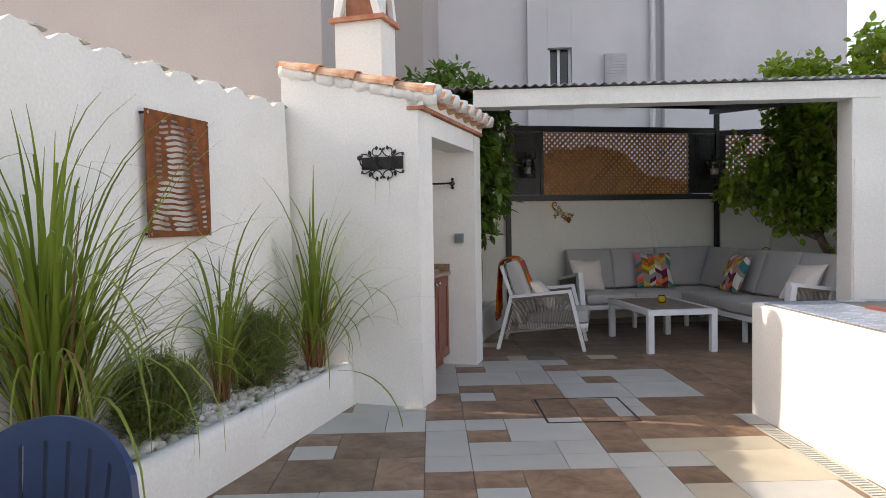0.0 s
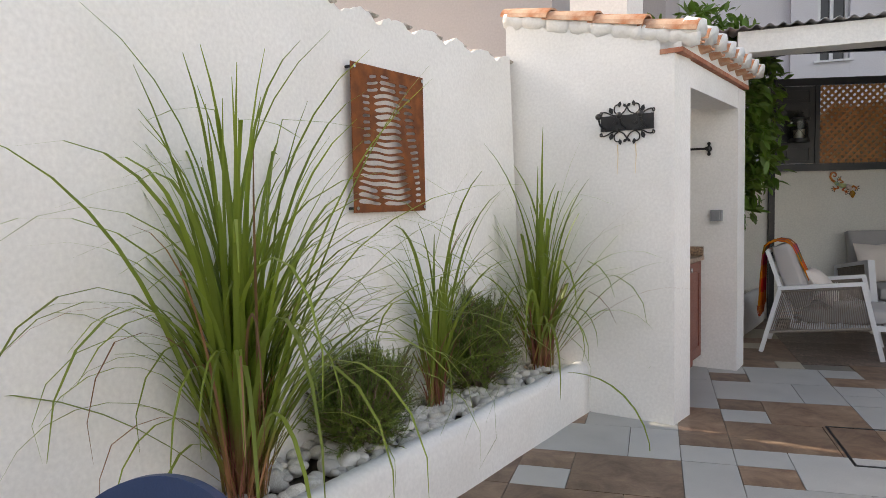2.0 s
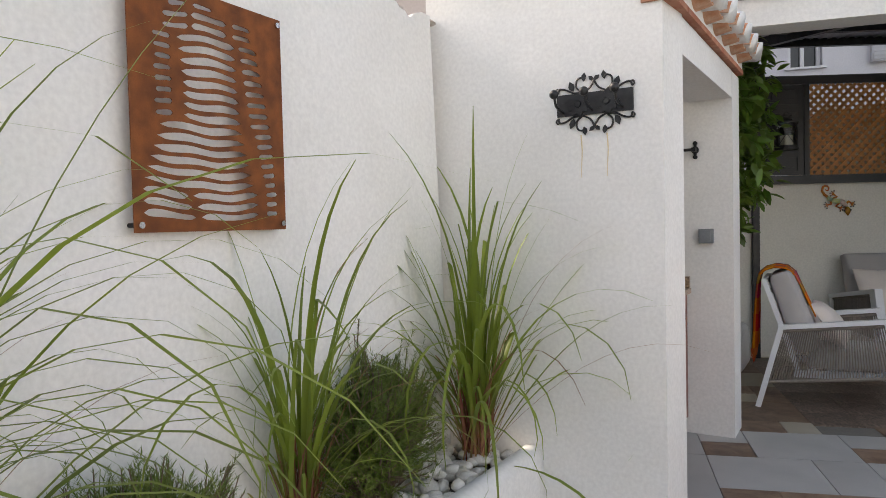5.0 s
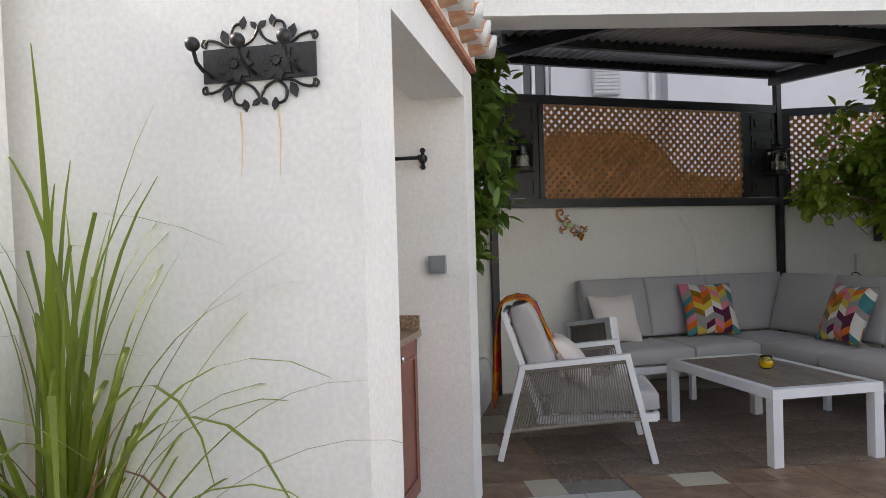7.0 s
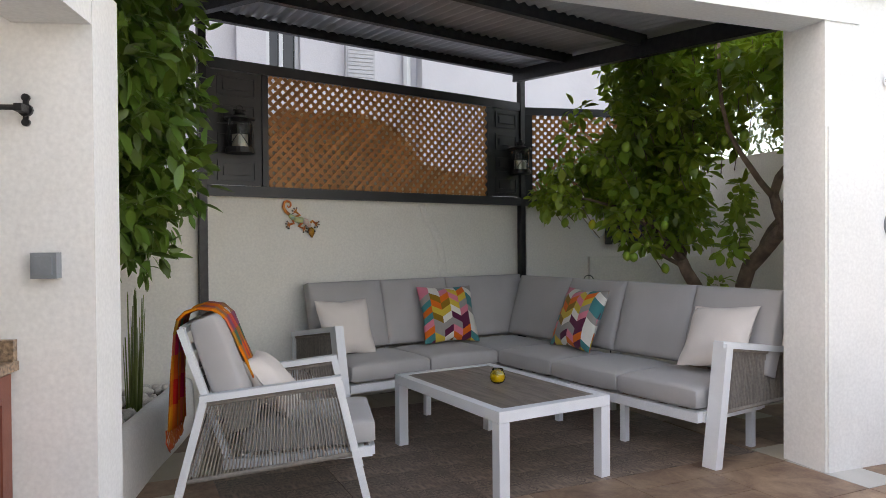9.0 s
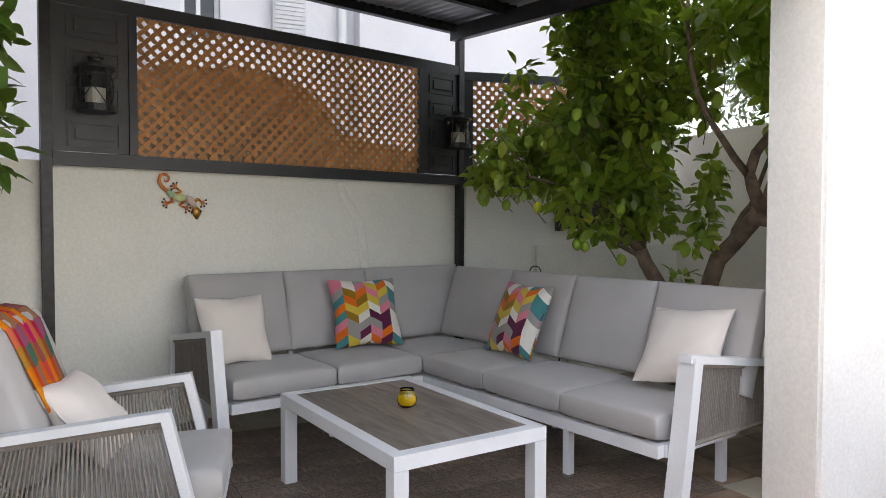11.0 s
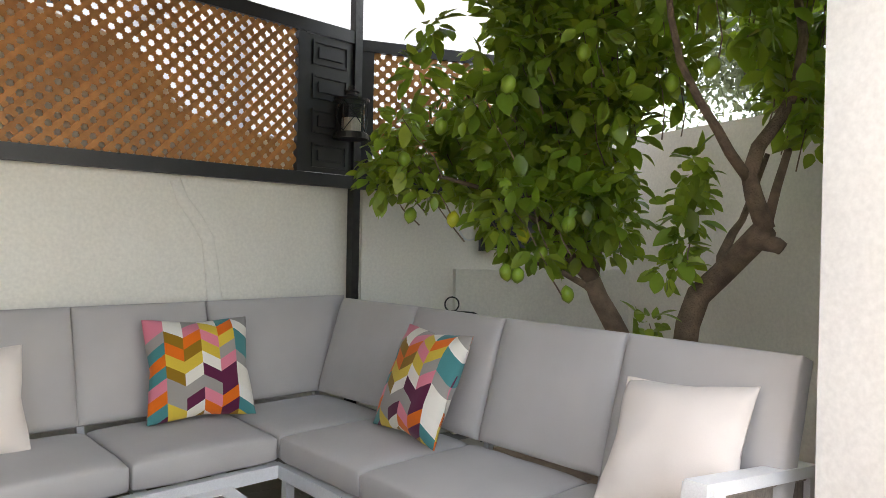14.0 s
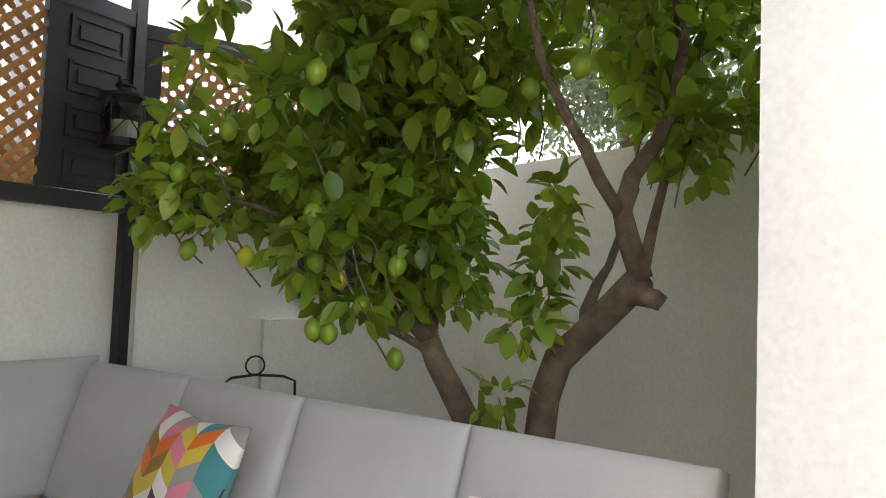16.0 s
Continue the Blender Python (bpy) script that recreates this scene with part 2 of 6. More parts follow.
# pergola front beam, right pillar, shower wall
ob = structure(part("beam", boxbm((0.30, 6.24, 2.40), (4.0, 6.47, 2.56)), WHITE, bev=0.012), "long white plastered beam", "beam")
ob = structure(part("pillar", boxbm((3.76, 6.25, -0.05), (4.05, 6.52, 2.555)), WHITE, bev=0.02, seg=3), "thick white plastered pillar", "pillar")
ob = structure(part("wall_shower", boxbm((4.052, 6.255, -0.05), (9.0, 6.515, 2.56)), WHITE), "white plastered wall with the shower")

ob = structure(part("trim_plinth", boxbm((3.774, 6.236, 0.0), (9.0, 6.2495, 1.84)), WHITE, bev=0.006), "thin raised render coat on the lower shower wall", "trim")

# back wall, wall behind the tree
ob = part("wall_back", boxbm((-1.2, 0.02, -0.05), (BACK_LEN + 0.1, 0.22, 1.60)), CREAM)
ob.matrix_world = BACK
structure(ob, "cream limewashed back wall with a mended crack")
ob = part("wall_tree", boxbm((0, 0, -0.05), (2.1, 0.22, 1.62)), CREAM)
ob.matrix_world = SIDE
structure(ob, "cream limewashed wall behind the lemon tree")
ob = structure(part("wall_right", prism(bmesh.new(), [(5.5, 6.52), (5.72, 6.52), (5.85, 9.3), (5.6, 9.3)], -0.05, 2.03), CREAM), "aged limewashed wall beside the lemon tree")

# unseen plain walls behind and right of the camera, added to bound the light
ob = structure(part("wall_house", boxbm((-3.5, -6.3, -0.05), (9.2, -6.0, 3.0)), WHITE), "unseen white closing wall behind the camera")
ob = structure(part("wall_east", boxbm((9.0, -6.0, -0.05), (9.25, 6.5, 2.2)), WHITE), "unseen white closing wall on the east side")

# ---- more materials ----
TILE_G = mat("grey_stoneware_tile", (0.49, 0.485, 0.455), 0.48, 0, (0.42, 0.42, 0.395), 3, 140, 0.06, vary=0.07)
TILE_T = mat("terracotta_stoneware_tile", (0.155, 0.09, 0.06), 0.5, 0, (0.36, 0.245, 0.16), 4.6, 70, 0.08, vary=0.2, detail=11)
PINKT = TILE_T.node_tree.nodes["Noise Texture"]
PINKT.inputs["Roughness"].default_value, PINKT.inputs["Distortion"].default_value = 0.68, 0.5
TILE_C = mat("cream_stoneware_tile", (0.50, 0.45, 0.35), 0.5, 0, (0.43, 0.38, 0.29), 3, 110, 0.06, vary=0.08)
FABRIC = mat("grey_outdoor_fabric", (0.46, 0.44, 0.425), 0.85, 0, (0.42, 0.40, 0.385), 4, 420, 0.18, 0.003, sheen=0.2)
BEIGEF = mat("off_white_pillow_fabric", (0.78, 0.71, 0.65), 0.9, 0, (0.73, 0.66, 0.60), 5, 380, 0.18, 0.003, sheen=0.2)
ROPE = mat("taupe_woven_rope", (0.27, 0.235, 0.20), 0.9, 0, (0.21, 0.18, 0.155), 60, 500, 0.4, 0.002, vary=0.1)
CORTEN = mat("rusted_steel", (0.27, 0.085, 0.022), 0.85, 0.1, (0.15, 0.045, 0.014), 16, 220, 0.35, 0.003, detail=9)
PINE = mat("honey_stained_lattice_wood", (0.56, 0.26, 0.085), 0.55, 0, (0.44, 0.18, 0.05), 20, 160, 0.15, vary=0.2)
STEEL = mat("brushed_steel", (0.62, 0.62, 0.63), 0.25, 1.0)
CHROME = mat("chrome", (0.8, 0.8, 0.81), 0.08, 1.0, bump=0)
REDWOOD = mat("red_brown_painted_cabinet_door", (0.235, 0.078, 0.05), 0.42, 0, (0.19, 0.06, 0.04), 9, 160, 0.12)
GRANITE = mat("speckled_brown_granite", (0.42, 0.29, 0.19), 0.3, 0, (0.13, 0.09, 0.06), 70, 260, 0.03)
GREYP = mat("grey_plastic", (0.24, 0.26, 0.28), 0.5, 0, bump=0.02)
BLUEP = mat("navy_blue_plastic", (0.012, 0.035, 0.10), 0.4, 0, (0.015, 0.042, 0.115), 8, 200, 0.05)
BARK = mat("lemon_tree_bark", (0.27, 0.19, 0.135), 0.9, 0, (0.15, 0.105, 0.075), 14, 110, 0.7, 0.012)
TANW = mat("tan_rendered_mound", (0.86, 0.80, 0.70), 0.9, 0, (0.76, 0.68, 0.58), 6, 60, 0.5, 0.02)
CORRUG = mat("dark_grey_corrugated_sheet", (0.42, 0.42, 0.43), 0.32, 0.3, (0.36, 0.36, 0.37), 4, 100, 0.05)
MOSAIC = mat("blue_grey_pool_mosaic", (0.20, 0.27, 0.40), 0.3, 0, (0.48, 0.52, 0.58), 22, 120, 0.05, vary=0.25)
YELLOWW = mat("yellow_wax", (0.88, 0.66, 0.03), 0.5, 0, (0.82, 0.58, 0.03), 20, 100, 0.05)
WAXW = mat("white_candle_wax", (0.75, 0.70, 0.6), 0.5)
BLIND = mat("white_roller_blind", (0.62, 0.62, 0.64), 0.6)
DARKGL = mat("dark_window_glass", (0.03, 0.033, 0.04), 0.08, 0, bump=0)
RUST = mat("rust_streak", (0.80, 0.66, 0.42), 0.9)


def leafmat(name, col, col2, col3, rough=0.35):
    m = mat(name, col, rough, 0, col2, 2.0, 60, 0.12, vary=0.42)
    n, l = m.node_tree.nodes, m.node_tree.links
    p = n["Principled BSDF"]
    geo = n.new("ShaderNodeNewGeometry")
    hue = n.new("ShaderNodeMapRange")
    hue.inputs["To Min"].default_value, hue.inputs["To Max"].default_value = 0.465, 0.512
    l.new(geo.outputs["Random Per Island"], hue.inputs["Value"]), l.new(hue.outputs["Result"], n["Hue/Saturation/Value"].inputs["Hue"])
    tr = n.new("ShaderNodeBsdfTranslucent")
    tr.inputs["Color"].default_value = (*col3, 1)
    mx = n.new("ShaderNodeMixShader")
    mx.inputs[0].default_value = 0.38
    l.new(p.outputs[0], mx.inputs[1]), l.new(tr.outputs[0], mx.inputs[2])
    l.new(mx.outputs[0], n["Material Output"].inputs["Surface"])
    return m


LEMONL = leafmat("lemon_leaf", (0.12, 0.21, 0.028), (0.25, 0.37, 0.048), (0.42, 0.60, 0.06))
ORANGEL = leafmat("orange_leaf", (0.07, 0.145, 0.024), (0.13, 0.225, 0.034), (0.18, 0.33, 0.05))
YLEAF = leafmat("yellowing_leaf", (0.42, 0.38, 0.04), (0.30, 0.36, 0.05), (0.5, 0.5, 0.08))
GRASSL = leafmat("lemongrass_blade", (0.095, 0.16, 0.022), (0.205, 0.28, 0.042), (0.32, 0.43, 0.06), 0.42)


def red_foot(m):
    """Grass blades are tan and wine-red at the foot and green above."""
    n, l = m.node_tree.nodes, m.node_tree.links
    uv = n.new("ShaderNodeUVMap")
    sp = n.new("ShaderNodeSeparateXYZ")
    l.new(uv.outputs["UV"], sp.inputs[0])
    r = n.new("ShaderNodeMapRange")
    r.inputs["From Min"].default_value, r.inputs["From Max"].default_value = 0.10, 0.27
    l.new(sp.outputs[1], r.inputs["Value"])
    mx = n.new("ShaderNodeMix")
    mx.data_type = "RGBA"
    mx.inputs["A"].default_value = (0.38, 0.19, 0.10, 1)
    l.new(r.outputs["Result"], mx.inputs["Factor"])
    l.new(n["Color Ramp"].outputs["Color"], mx.inputs["B"])
    l.new(mx.outputs["Result"], n["Hue/Saturation/Value"].inputs["Color"])


red_foot(GRASSL)
GRASSD = leafmat("dry_blade", (0.32, 0.20, 0.09), (0.24, 0.11, 0.06), (0.35, 0.22, 0.1), 0.7)
STEMR = leafmat("reddish_grass_stem", (0.30, 0.10, 0.06), (0.50, 0.30, 0.17), (0.3, 0.12, 0.06), 0.6)
ROSEM = leafmat("rosemary_needle", (0.085, 0.14, 0.026), (0.19, 0.265, 0.055), (0.18, 0.27, 0.05), 0.55)
OLIVEL = leafmat("olive_grey_leaf", (0.16, 0.21, 0.12), (0.24, 0.28, 0.2), (0.25, 0.3, 0.15), 0.5)
REEDG = leafmat("horsetail_green", (0.12, 0.20, 0.04), (0.24, 0.27, 0.08), (0.2, 0.3, 0.06), 0.5)
LEMONY = mat("lemon_rind", (0.62, 0.52, 0.03), 0.4, 0, (0.45, 0.5, 0.04), 6, 120, 0.15, 0.002)
LEMONG = mat("green_lemon_rind", (0.17, 0.30, 0.025), 0.4, 0, (0.26, 0.38, 0.04), 6, 120, 0.15, 0.002)


def glass(name, col, rough=0.02):
    m = bpy.data.materials.new(name)
    m.use_nodes = True
    p = m.node_tree.nodes["Principled BSDF"]
    p.inputs["Base Color"].default_value = (*col, 1)
    p.inputs["Transmission Weight"].default_value = 1.0
    p.inputs["Roughness"].default_value = rough
    return m


GLASS = glass("clear_lantern_glass", (0.95, 0.97, 0.96))
YGLASS = glass("yellow_candle_glass", (1.0, 0.90, 0.25))


def tabletop_mat():
    """Ceramic boards with the flame grain of old oak."""
    m = mat("grey_brown_wood_look_ceramic", (0.24, 0.20, 0.17), 0.38, 0, (0.125, 0.10, 0.085), 3, 120, 0.05, vary=0.12)
    n, l = m.node_tree.nodes, m.node_tree.links
    co = n.new("ShaderNodeTexCoord")
    mp = n.new("ShaderNodeMapping")
    mp.inputs["Scale"].default_value = (9, 1.1, 1)
    w = n.new("ShaderNodeTexNoise")
    w.inputs["Scale"].default_value, w.inputs["Detail"].default_value, w.inputs["Distortion"].default_value = 2.2, 8, 1.6
    l.new(co.outputs["Object"], mp.inputs["Vector"]), l.new(mp.outputs["Vector"], w.inputs["Vector"])
    l.new(w.outputs["Fac"], n["Color Ramp"].inputs["Fac"])
    return m


BOARD = tabletop_mat()


def rugtile_mat():
    """Dark brown tile with worn oriental relief: bands of short strokes and faint rings."""
    m = mat("dark_brown_patterned_tile", (0.20, 0.145, 0.11), 0.5, 0, (0.13, 0.096, 0.075), 4, 90, 0.1, vary=0.14)
    n, l = m.node_tree.nodes, m.node_tree.links
    co = n.new("ShaderNodeTexCoord")
    wv = n.new("ShaderNodeTexWave")
    wv.wave_type = "RINGS"
    wv.inputs["Scale"].default_value, wv.inputs["Distortion"].default_value, wv.inputs["Detail Scale"].default_value = 9, 9, 6
    no = n.new("ShaderNodeTexNoise")
    no.inputs["Scale"].default_value = 5
    mp = n.new("ShaderNodeMapping")
    mp.inputs["Scale"].default_value = (70, 18, 1)
    st = n.new("ShaderNodeTexVoronoi")
    st.inputs["Scale"].default_value = 1
    l.new(co.outputs["Object"], wv.inputs["Vector"]), l.new(co.outputs["Object"], mp.inputs["Vector"]), l.new(mp.outputs["Vector"], st.inputs["Vector"]), l.new(co.outputs["Object"], no.inputs["Vector"])
    mx = n.new("ShaderNodeMix")
    rg = n.new("ShaderNodeMapRange")
    rg.inputs["From Min"].default_value, rg.inputs["From Max"].default_value = 0.42, 0.58
    l.new(no.outputs["Fac"], rg.inputs["Value"]), l.new(rg.outputs["Result"], mx.inputs["Factor"])
    l.new(st.outputs["Distance"], mx.inputs["A"]), l.new(wv.outputs["Fac"], mx.inputs["B"])
    r2 = n.new("ShaderNodeMapRange")
    r2.inputs["To Min"].default_value, r2.inputs["To Max"].default_value = 0.5, 1.7
    l.new(mx.outputs["Result"], r2.inputs["Value"])
    h2 = n.new("ShaderNodeHueSaturation")
    l.new(n["Hue/Saturation/Value"].outputs["Color"], h2.inputs["Color"]), l.new(r2.outputs["Result"], h2.inputs["Value"])
    l.new(h2.outputs["Color"], n["Principled BSDF"].inputs["Base Color"])
    return m


RUGT = rugtile_mat()


def palette(n, l, value, cols):
    r = n.new("ShaderNodeValToRGB")
    r.color_ramp.interpolation = "CONSTANT"
    e = r.color_ramp.elements
    e[0].position, e[0].color = 0, (*cols[0], 1)
    e[1].position, e[1].color = 1 / len(cols), (*cols[1], 1)
    for i, c in enumerate(cols[2:], 2):
        k = e.new(i / len(cols))
        k.color = (*c, 1)
    l.new(value, r.inputs["Fac"])
    return r.outputs["Color"]


def math_node(n, l, op, a, b=None):
    k = n.new("ShaderNodeMath")
    k.operation = op
    for i, v in enumerate((a, b)):
        if v is None:
            continue
        if isinstance(v, (int, float)):
            k.inputs[i].default_value = v
        else:
            l.new(v, k.inputs[i])
    return k.outputs[0]


def chevron_mat():
    m = mat("multicolour_chevron_fabric", (0.5, 0.5, 0.5), 0.85, 0, None, 5, 380, 0.18, 0.003, sheen=0.15)
    n, l = m.node_tree.nodes, m.node_tree.links
    uv = n.new("ShaderNodeUVMap")
    sp = n.new("ShaderNodeSeparateXYZ")
    l.new(uv.outputs["UV"], sp.inputs[0])
    cu = math_node(n, l, "MULTIPLY", sp.outputs[0], 6.0)
    col = math_node(n, l, "FLOOR", cu)
    fr = math_node(n, l, "FRACT", cu)
    odd = math_node(n, l, "MODULO", col, 2.0)
    sgn = math_node(n, l, "SUBTRACT", math_node(n, l, "MULTIPLY", odd, 2.0), 1.0)
    ph = math_node(n, l, "ADD", math_node(n, l, "MULTIPLY", sp.outputs[1], 8.6), math_node(n, l, "MULTIPLY", math_node(n, l, "SUBTRACT", fr, 0.5), math_node(n, l, "MULTIPLY", sgn, 0.85)))
    row = math_node(n, l, "FLOOR", ph)
    rnd = n.new("ShaderNodeTexWhiteNoise")
    rnd.noise_dimensions = "1D"
    l.new(math_node(n, l, "ADD", math_node(n, l, "MULTIPLY", row, 1.37), math_node(n, l, "MULTIPLY", col, 17.71)), rnd.inputs["W"])
    cols = [(0.10, 0.012, 0.045), (0.72, 0.69, 0.62), (0.72, 0.145, 0.012), (0.62, 0.46, 0.10), (0.30, 0.28, 0.26), (0.055, 0.21, 0.215), (0.74, 0.71, 0.65), (0.68, 0.24, 0.30), (0.27, 0.145, 0.012), (0.72, 0.145, 0.012)]
    out = palette(n, l, rnd.outputs["Value"], cols)
    n["Hue/Saturation/Value"].inputs["Saturation"].default_value = 1.1
    l.new(out, n["Hue/Saturation/Value"].inputs["Color"])
    return m


CHEVRON = chevron_mat()


def plaid_mat():
    m = mat("orange_pink_green_plaid_wool", (0.5, 0.2, 0.1), 0.95, 0, None, 5, 300, 0.3, 0.004, spec=0.1)
    n, l = m.node_tree.nodes, m.node_tree.links
    uv = n.new("ShaderNodeUVMap")
    sp = n.new("ShaderNodeSeparateXYZ")
    l.new(uv.outputs["UV"], sp.inputs[0])
    a = palette(n, l, math_node(n, l, "FRACT", math_node(n, l, "MULTIPLY", sp.outputs[1], 2.2)), [(0.66, 0.20, 0.01), (0.50, 0.018, 0.012), (0.60, 0.14, 0.01), (0.48, 0.012, 0.11), (0.10, 0.12, 0.04), (0.62, 0.10, 0.008)])
    b = palette(n, l, math_node(n, l, "FRACT", math_node(n, l, "MULTIPLY", sp.outputs[0], 1.6)), [(0.66, 0.24, 0.012), (0.55, 0.02, 0.02), (0.02, 0.15, 0.15), (0.66, 0.12, 0.008), (0.46, 0.012, 0.10)])
    mx = n.new("ShaderNodeMix")
    mx.data_type = "RGBA"
    mx.inputs["Factor"].default_value = 0.5
    l.new(a, mx.inputs["A"]), l.new(b, mx.inputs["B"])
    l.new(mx.outputs["Result"], n["Hue/Saturation/Value"].inputs["Color"])
    return m


PLAID = plaid_mat()

# ---- building behind, neighbour's mound, pergola ----
house = empty("apartment_building", pose(0, 13, 0), "tall grey and pinkish rendered building with few windows", "building")
part("wall", boxbm((-6.2, -3.7, -0.05), (-0.40, 0.14, 13)), PINK, house, "pinkish grey side wall")
# nearer block, added so that its shadow keeps the sun off sofa and pillar
part("wall", boxbm((-6.2, -6.75, -0.05), (-1.12, -3.702, 13)), PINK, house, "pinkish grey side wall")
part("wall", boxbm((-2.0, 0.15, -0.05), (1.29, 7, 13)), LILAC, house)
for a, b in (((1.292, 0.0, -0.05), (1.67, 7, 13)), ((2.12, 0, -0.05), (3.77, 7, 13)), ((1.672, 0, -0.05), (2.118, 7, 3.43)), ((1.672, 0, 4.56), (2.118, 7, 13))):
    part("wall", boxbm(a, b), LILAC, house)
part("wall", boxbm((3.772, -0.25, -0.05), (7.02, 7, 13)), LILAC, house)
win = part("window", boxbm((1.672, 0.2, 3.432), (2.118, 0.24, 4.558)), DARKGL, house, "dark window pane behind iron bars")
fr = bmesh.new()
for x in (1.70, 1.88, 2.09):
    box(fr, (x - 0.025, 0.12, 3.44), (x + 0.025, 0.198, 4.55))
part("frame", fr, WHITEM, win)
part("sill", boxbm((1.62, -0.05, 3.40), (2.17, 0.1, 3.43)), WHITEM, win)
sh = part("window_shutter", boxbm((2.72, -0.12, 3.42), (3.12, -0.002, 4.4)), BLIND, house, "white projecting roller shutter")
for i in range(18):
    part("slat", boxbm((2.74, -0.135, 3.44 + i * 0.053), (3.10, -0.122, 3.482 + i * 0.053)), BLIND, sh)
part("drainpipe", tube(bmesh.new(), [(3.60, -0.08, 0), (3.60, -0.08, 13)], 0.055, 10), WHITEM, house, "white drainpipe")

m_ = bmesh.new()
top_ = [(2.66, 1.84), (2.15, 1.885), (2.02, 1.90), (1.93, 1.96), (1.82, 2.09), (1.70, 2.21), (1.55, 2.26), (1.40, 2.285), (1.17, 2.31), (0.94, 2.26), (0.80, 2.265), (0.72, 2.28), (0.60, 2.205), (0.45, 2.185)]
pts = [(0.40, 1.604), (2.66, 1.604)]
for (x0_, z0_), (x1_, z1_) in zip(top_, top_[1:]):
    for k_ in range(6):
        s_ = k_ / 6
        x_, z_ = x0_ + (x1_ - x0_) * s_, z0_ + (z1_ - z0_) * s_
        pts.append((x_, z_ + 0.014 * noise.noise((x_ * 14, z_ * 14, 3))))
pts.append((0.40, 2.18))
lo = [m_.verts.new((x, 0.12 + 0.012 * noise.noise((x * 5, z * 5, 8)), z)) for x, z in pts]
hi = [m_.verts.new((x, 0.21, z)) for x, z in pts]
m_.faces.new(lo), m_.faces.new(hi[::-1])
for i in range(len(pts)):
    j = (i + 1) % len(pts)
    m_.faces.new((lo[i], hi[i], hi[j], lo[j]))
ob = part("neighbour_wall", m_, TANW)
ob.matrix_world = BACK
structure(ob, "uneven tan rendered wall top behind the lattice")

# corrugated pergola roof, in the frame of the back wall
perg = empty("pergola", BACK, "dark metal pergola with corrugated sheet roof", "pergola")
ROOF_A, ROOF_B = 2.84, 2.53       # underside at the back and at the front beam


def roof_z(y):
    return ROOF_A + (ROOF_B - ROOF_A) * (-y) / 3.1


BI = BACK.inverted()
c = bmesh.new()
top = []
for s_ in (0.0, 0.5, 1.0):
    row = []
    for i in range(377):
        k_ = i / 376
        p_ = (BACK @ Vector((-0.75 + 3.74 * k_, 0.06, 2.885))).lerp(Vector((-0.05 + 4.25 * k_, 6.19, 2.582)), s_)
        p_.z += 0.013 * math.sin(k_ * 2 * math.pi * 47)
        row.append(c.verts.new(BI @ p_))
    top.append(row)
for r0, r1 in zip(top, top[1:]):
    for i in range(376):
        c.faces.new((r0[i], r0[i + 1], r1[i + 1], r1[i]))
sheet = part("roof_sheet", c, CORRUG, perg, "dark corrugated roof sheet", smooth=True)
sm = sheet.modifiers.new("thick", "SOLIDIFY")
sm.thickness = 0.004
for y, h in ((-0.03, 0.07), (-0.85, 0.08), (-1.75, 0.08), (-2.6, 0.08)):
    part("purlin", beam(bmesh.new(), (max(-0.22, (6.5 - 8.65 - 0.963 * y) / 0.269), y, roof_z(y) - 0.005), (2.98 + 0.223 * y, y, roof_z(y) - 0.005), 0.05, h), BLACKM, perg, bev=0.004)
part("rafter", beam(bmesh.new(), BI @ Vector((3.51, 9.36, 2.775)), BI @ Vector((3.735, 6.475, 2.475)), 0.06, 0.11), BLACKM, perg, bev=0.004)
part("rafter", beam(bmesh.new(), (-0.2, -0.05, roof_z(0) - 0.06), (0.25, -2.3, roof_z(-2.3) - 0.06), 0.06, 0.08), BLACKM, perg, bev=0.004)
part("post", boxbm((BACK_LEN - 0.115, -0.055, 0), (BACK_LEN - 0.06, 0.0, 2.80)), BLACKM, perg, bev=0.003)
part("post", boxbm((-0.03, -0.05, 0), (0.025, -0.002, 2.82)), BLACKM, perg, bev=0.003)

# ---- lattice screens ----
def slat(bm_len, pitch):
    """One notched lattice strip along x, centred."""
    b = bmesh.new()
    half, w = bm_len / 2, 0.0138
    k = int(half / pitch)
    up = [(-half, w)]
    for i in range(-k, k):
        cpos = (i + 0.5) * pitch
        up += [(cpos - 0.0062, w), (cpos, w - 0.0062), (cpos + 0.0062, w)]
    up.append((half, w))
    pts_ = up + [(x, -y) for x, y in reversed(up)]
    lo_ = [b.verts.new((x, 0.0, y)) for x, y in pts_]
    hi_ = [b.verts.new((x, 0.007, y)) for x, y in pts_]
    for i in range(len(up) - 1):
        j = len(pts_) - 1 - i
        b.faces.new((lo_[i], lo_[i + 1], lo_[j - 1], lo_[j]))
        b.faces.new((hi_[j], hi_[j - 1], hi_[i + 1], hi_[i]))
    for i in range(len(pts_)):
        j = (i + 1) % len(pts_)
        b.faces.new((lo_[i], hi_[i], hi_[j], lo_[j]))
    return b


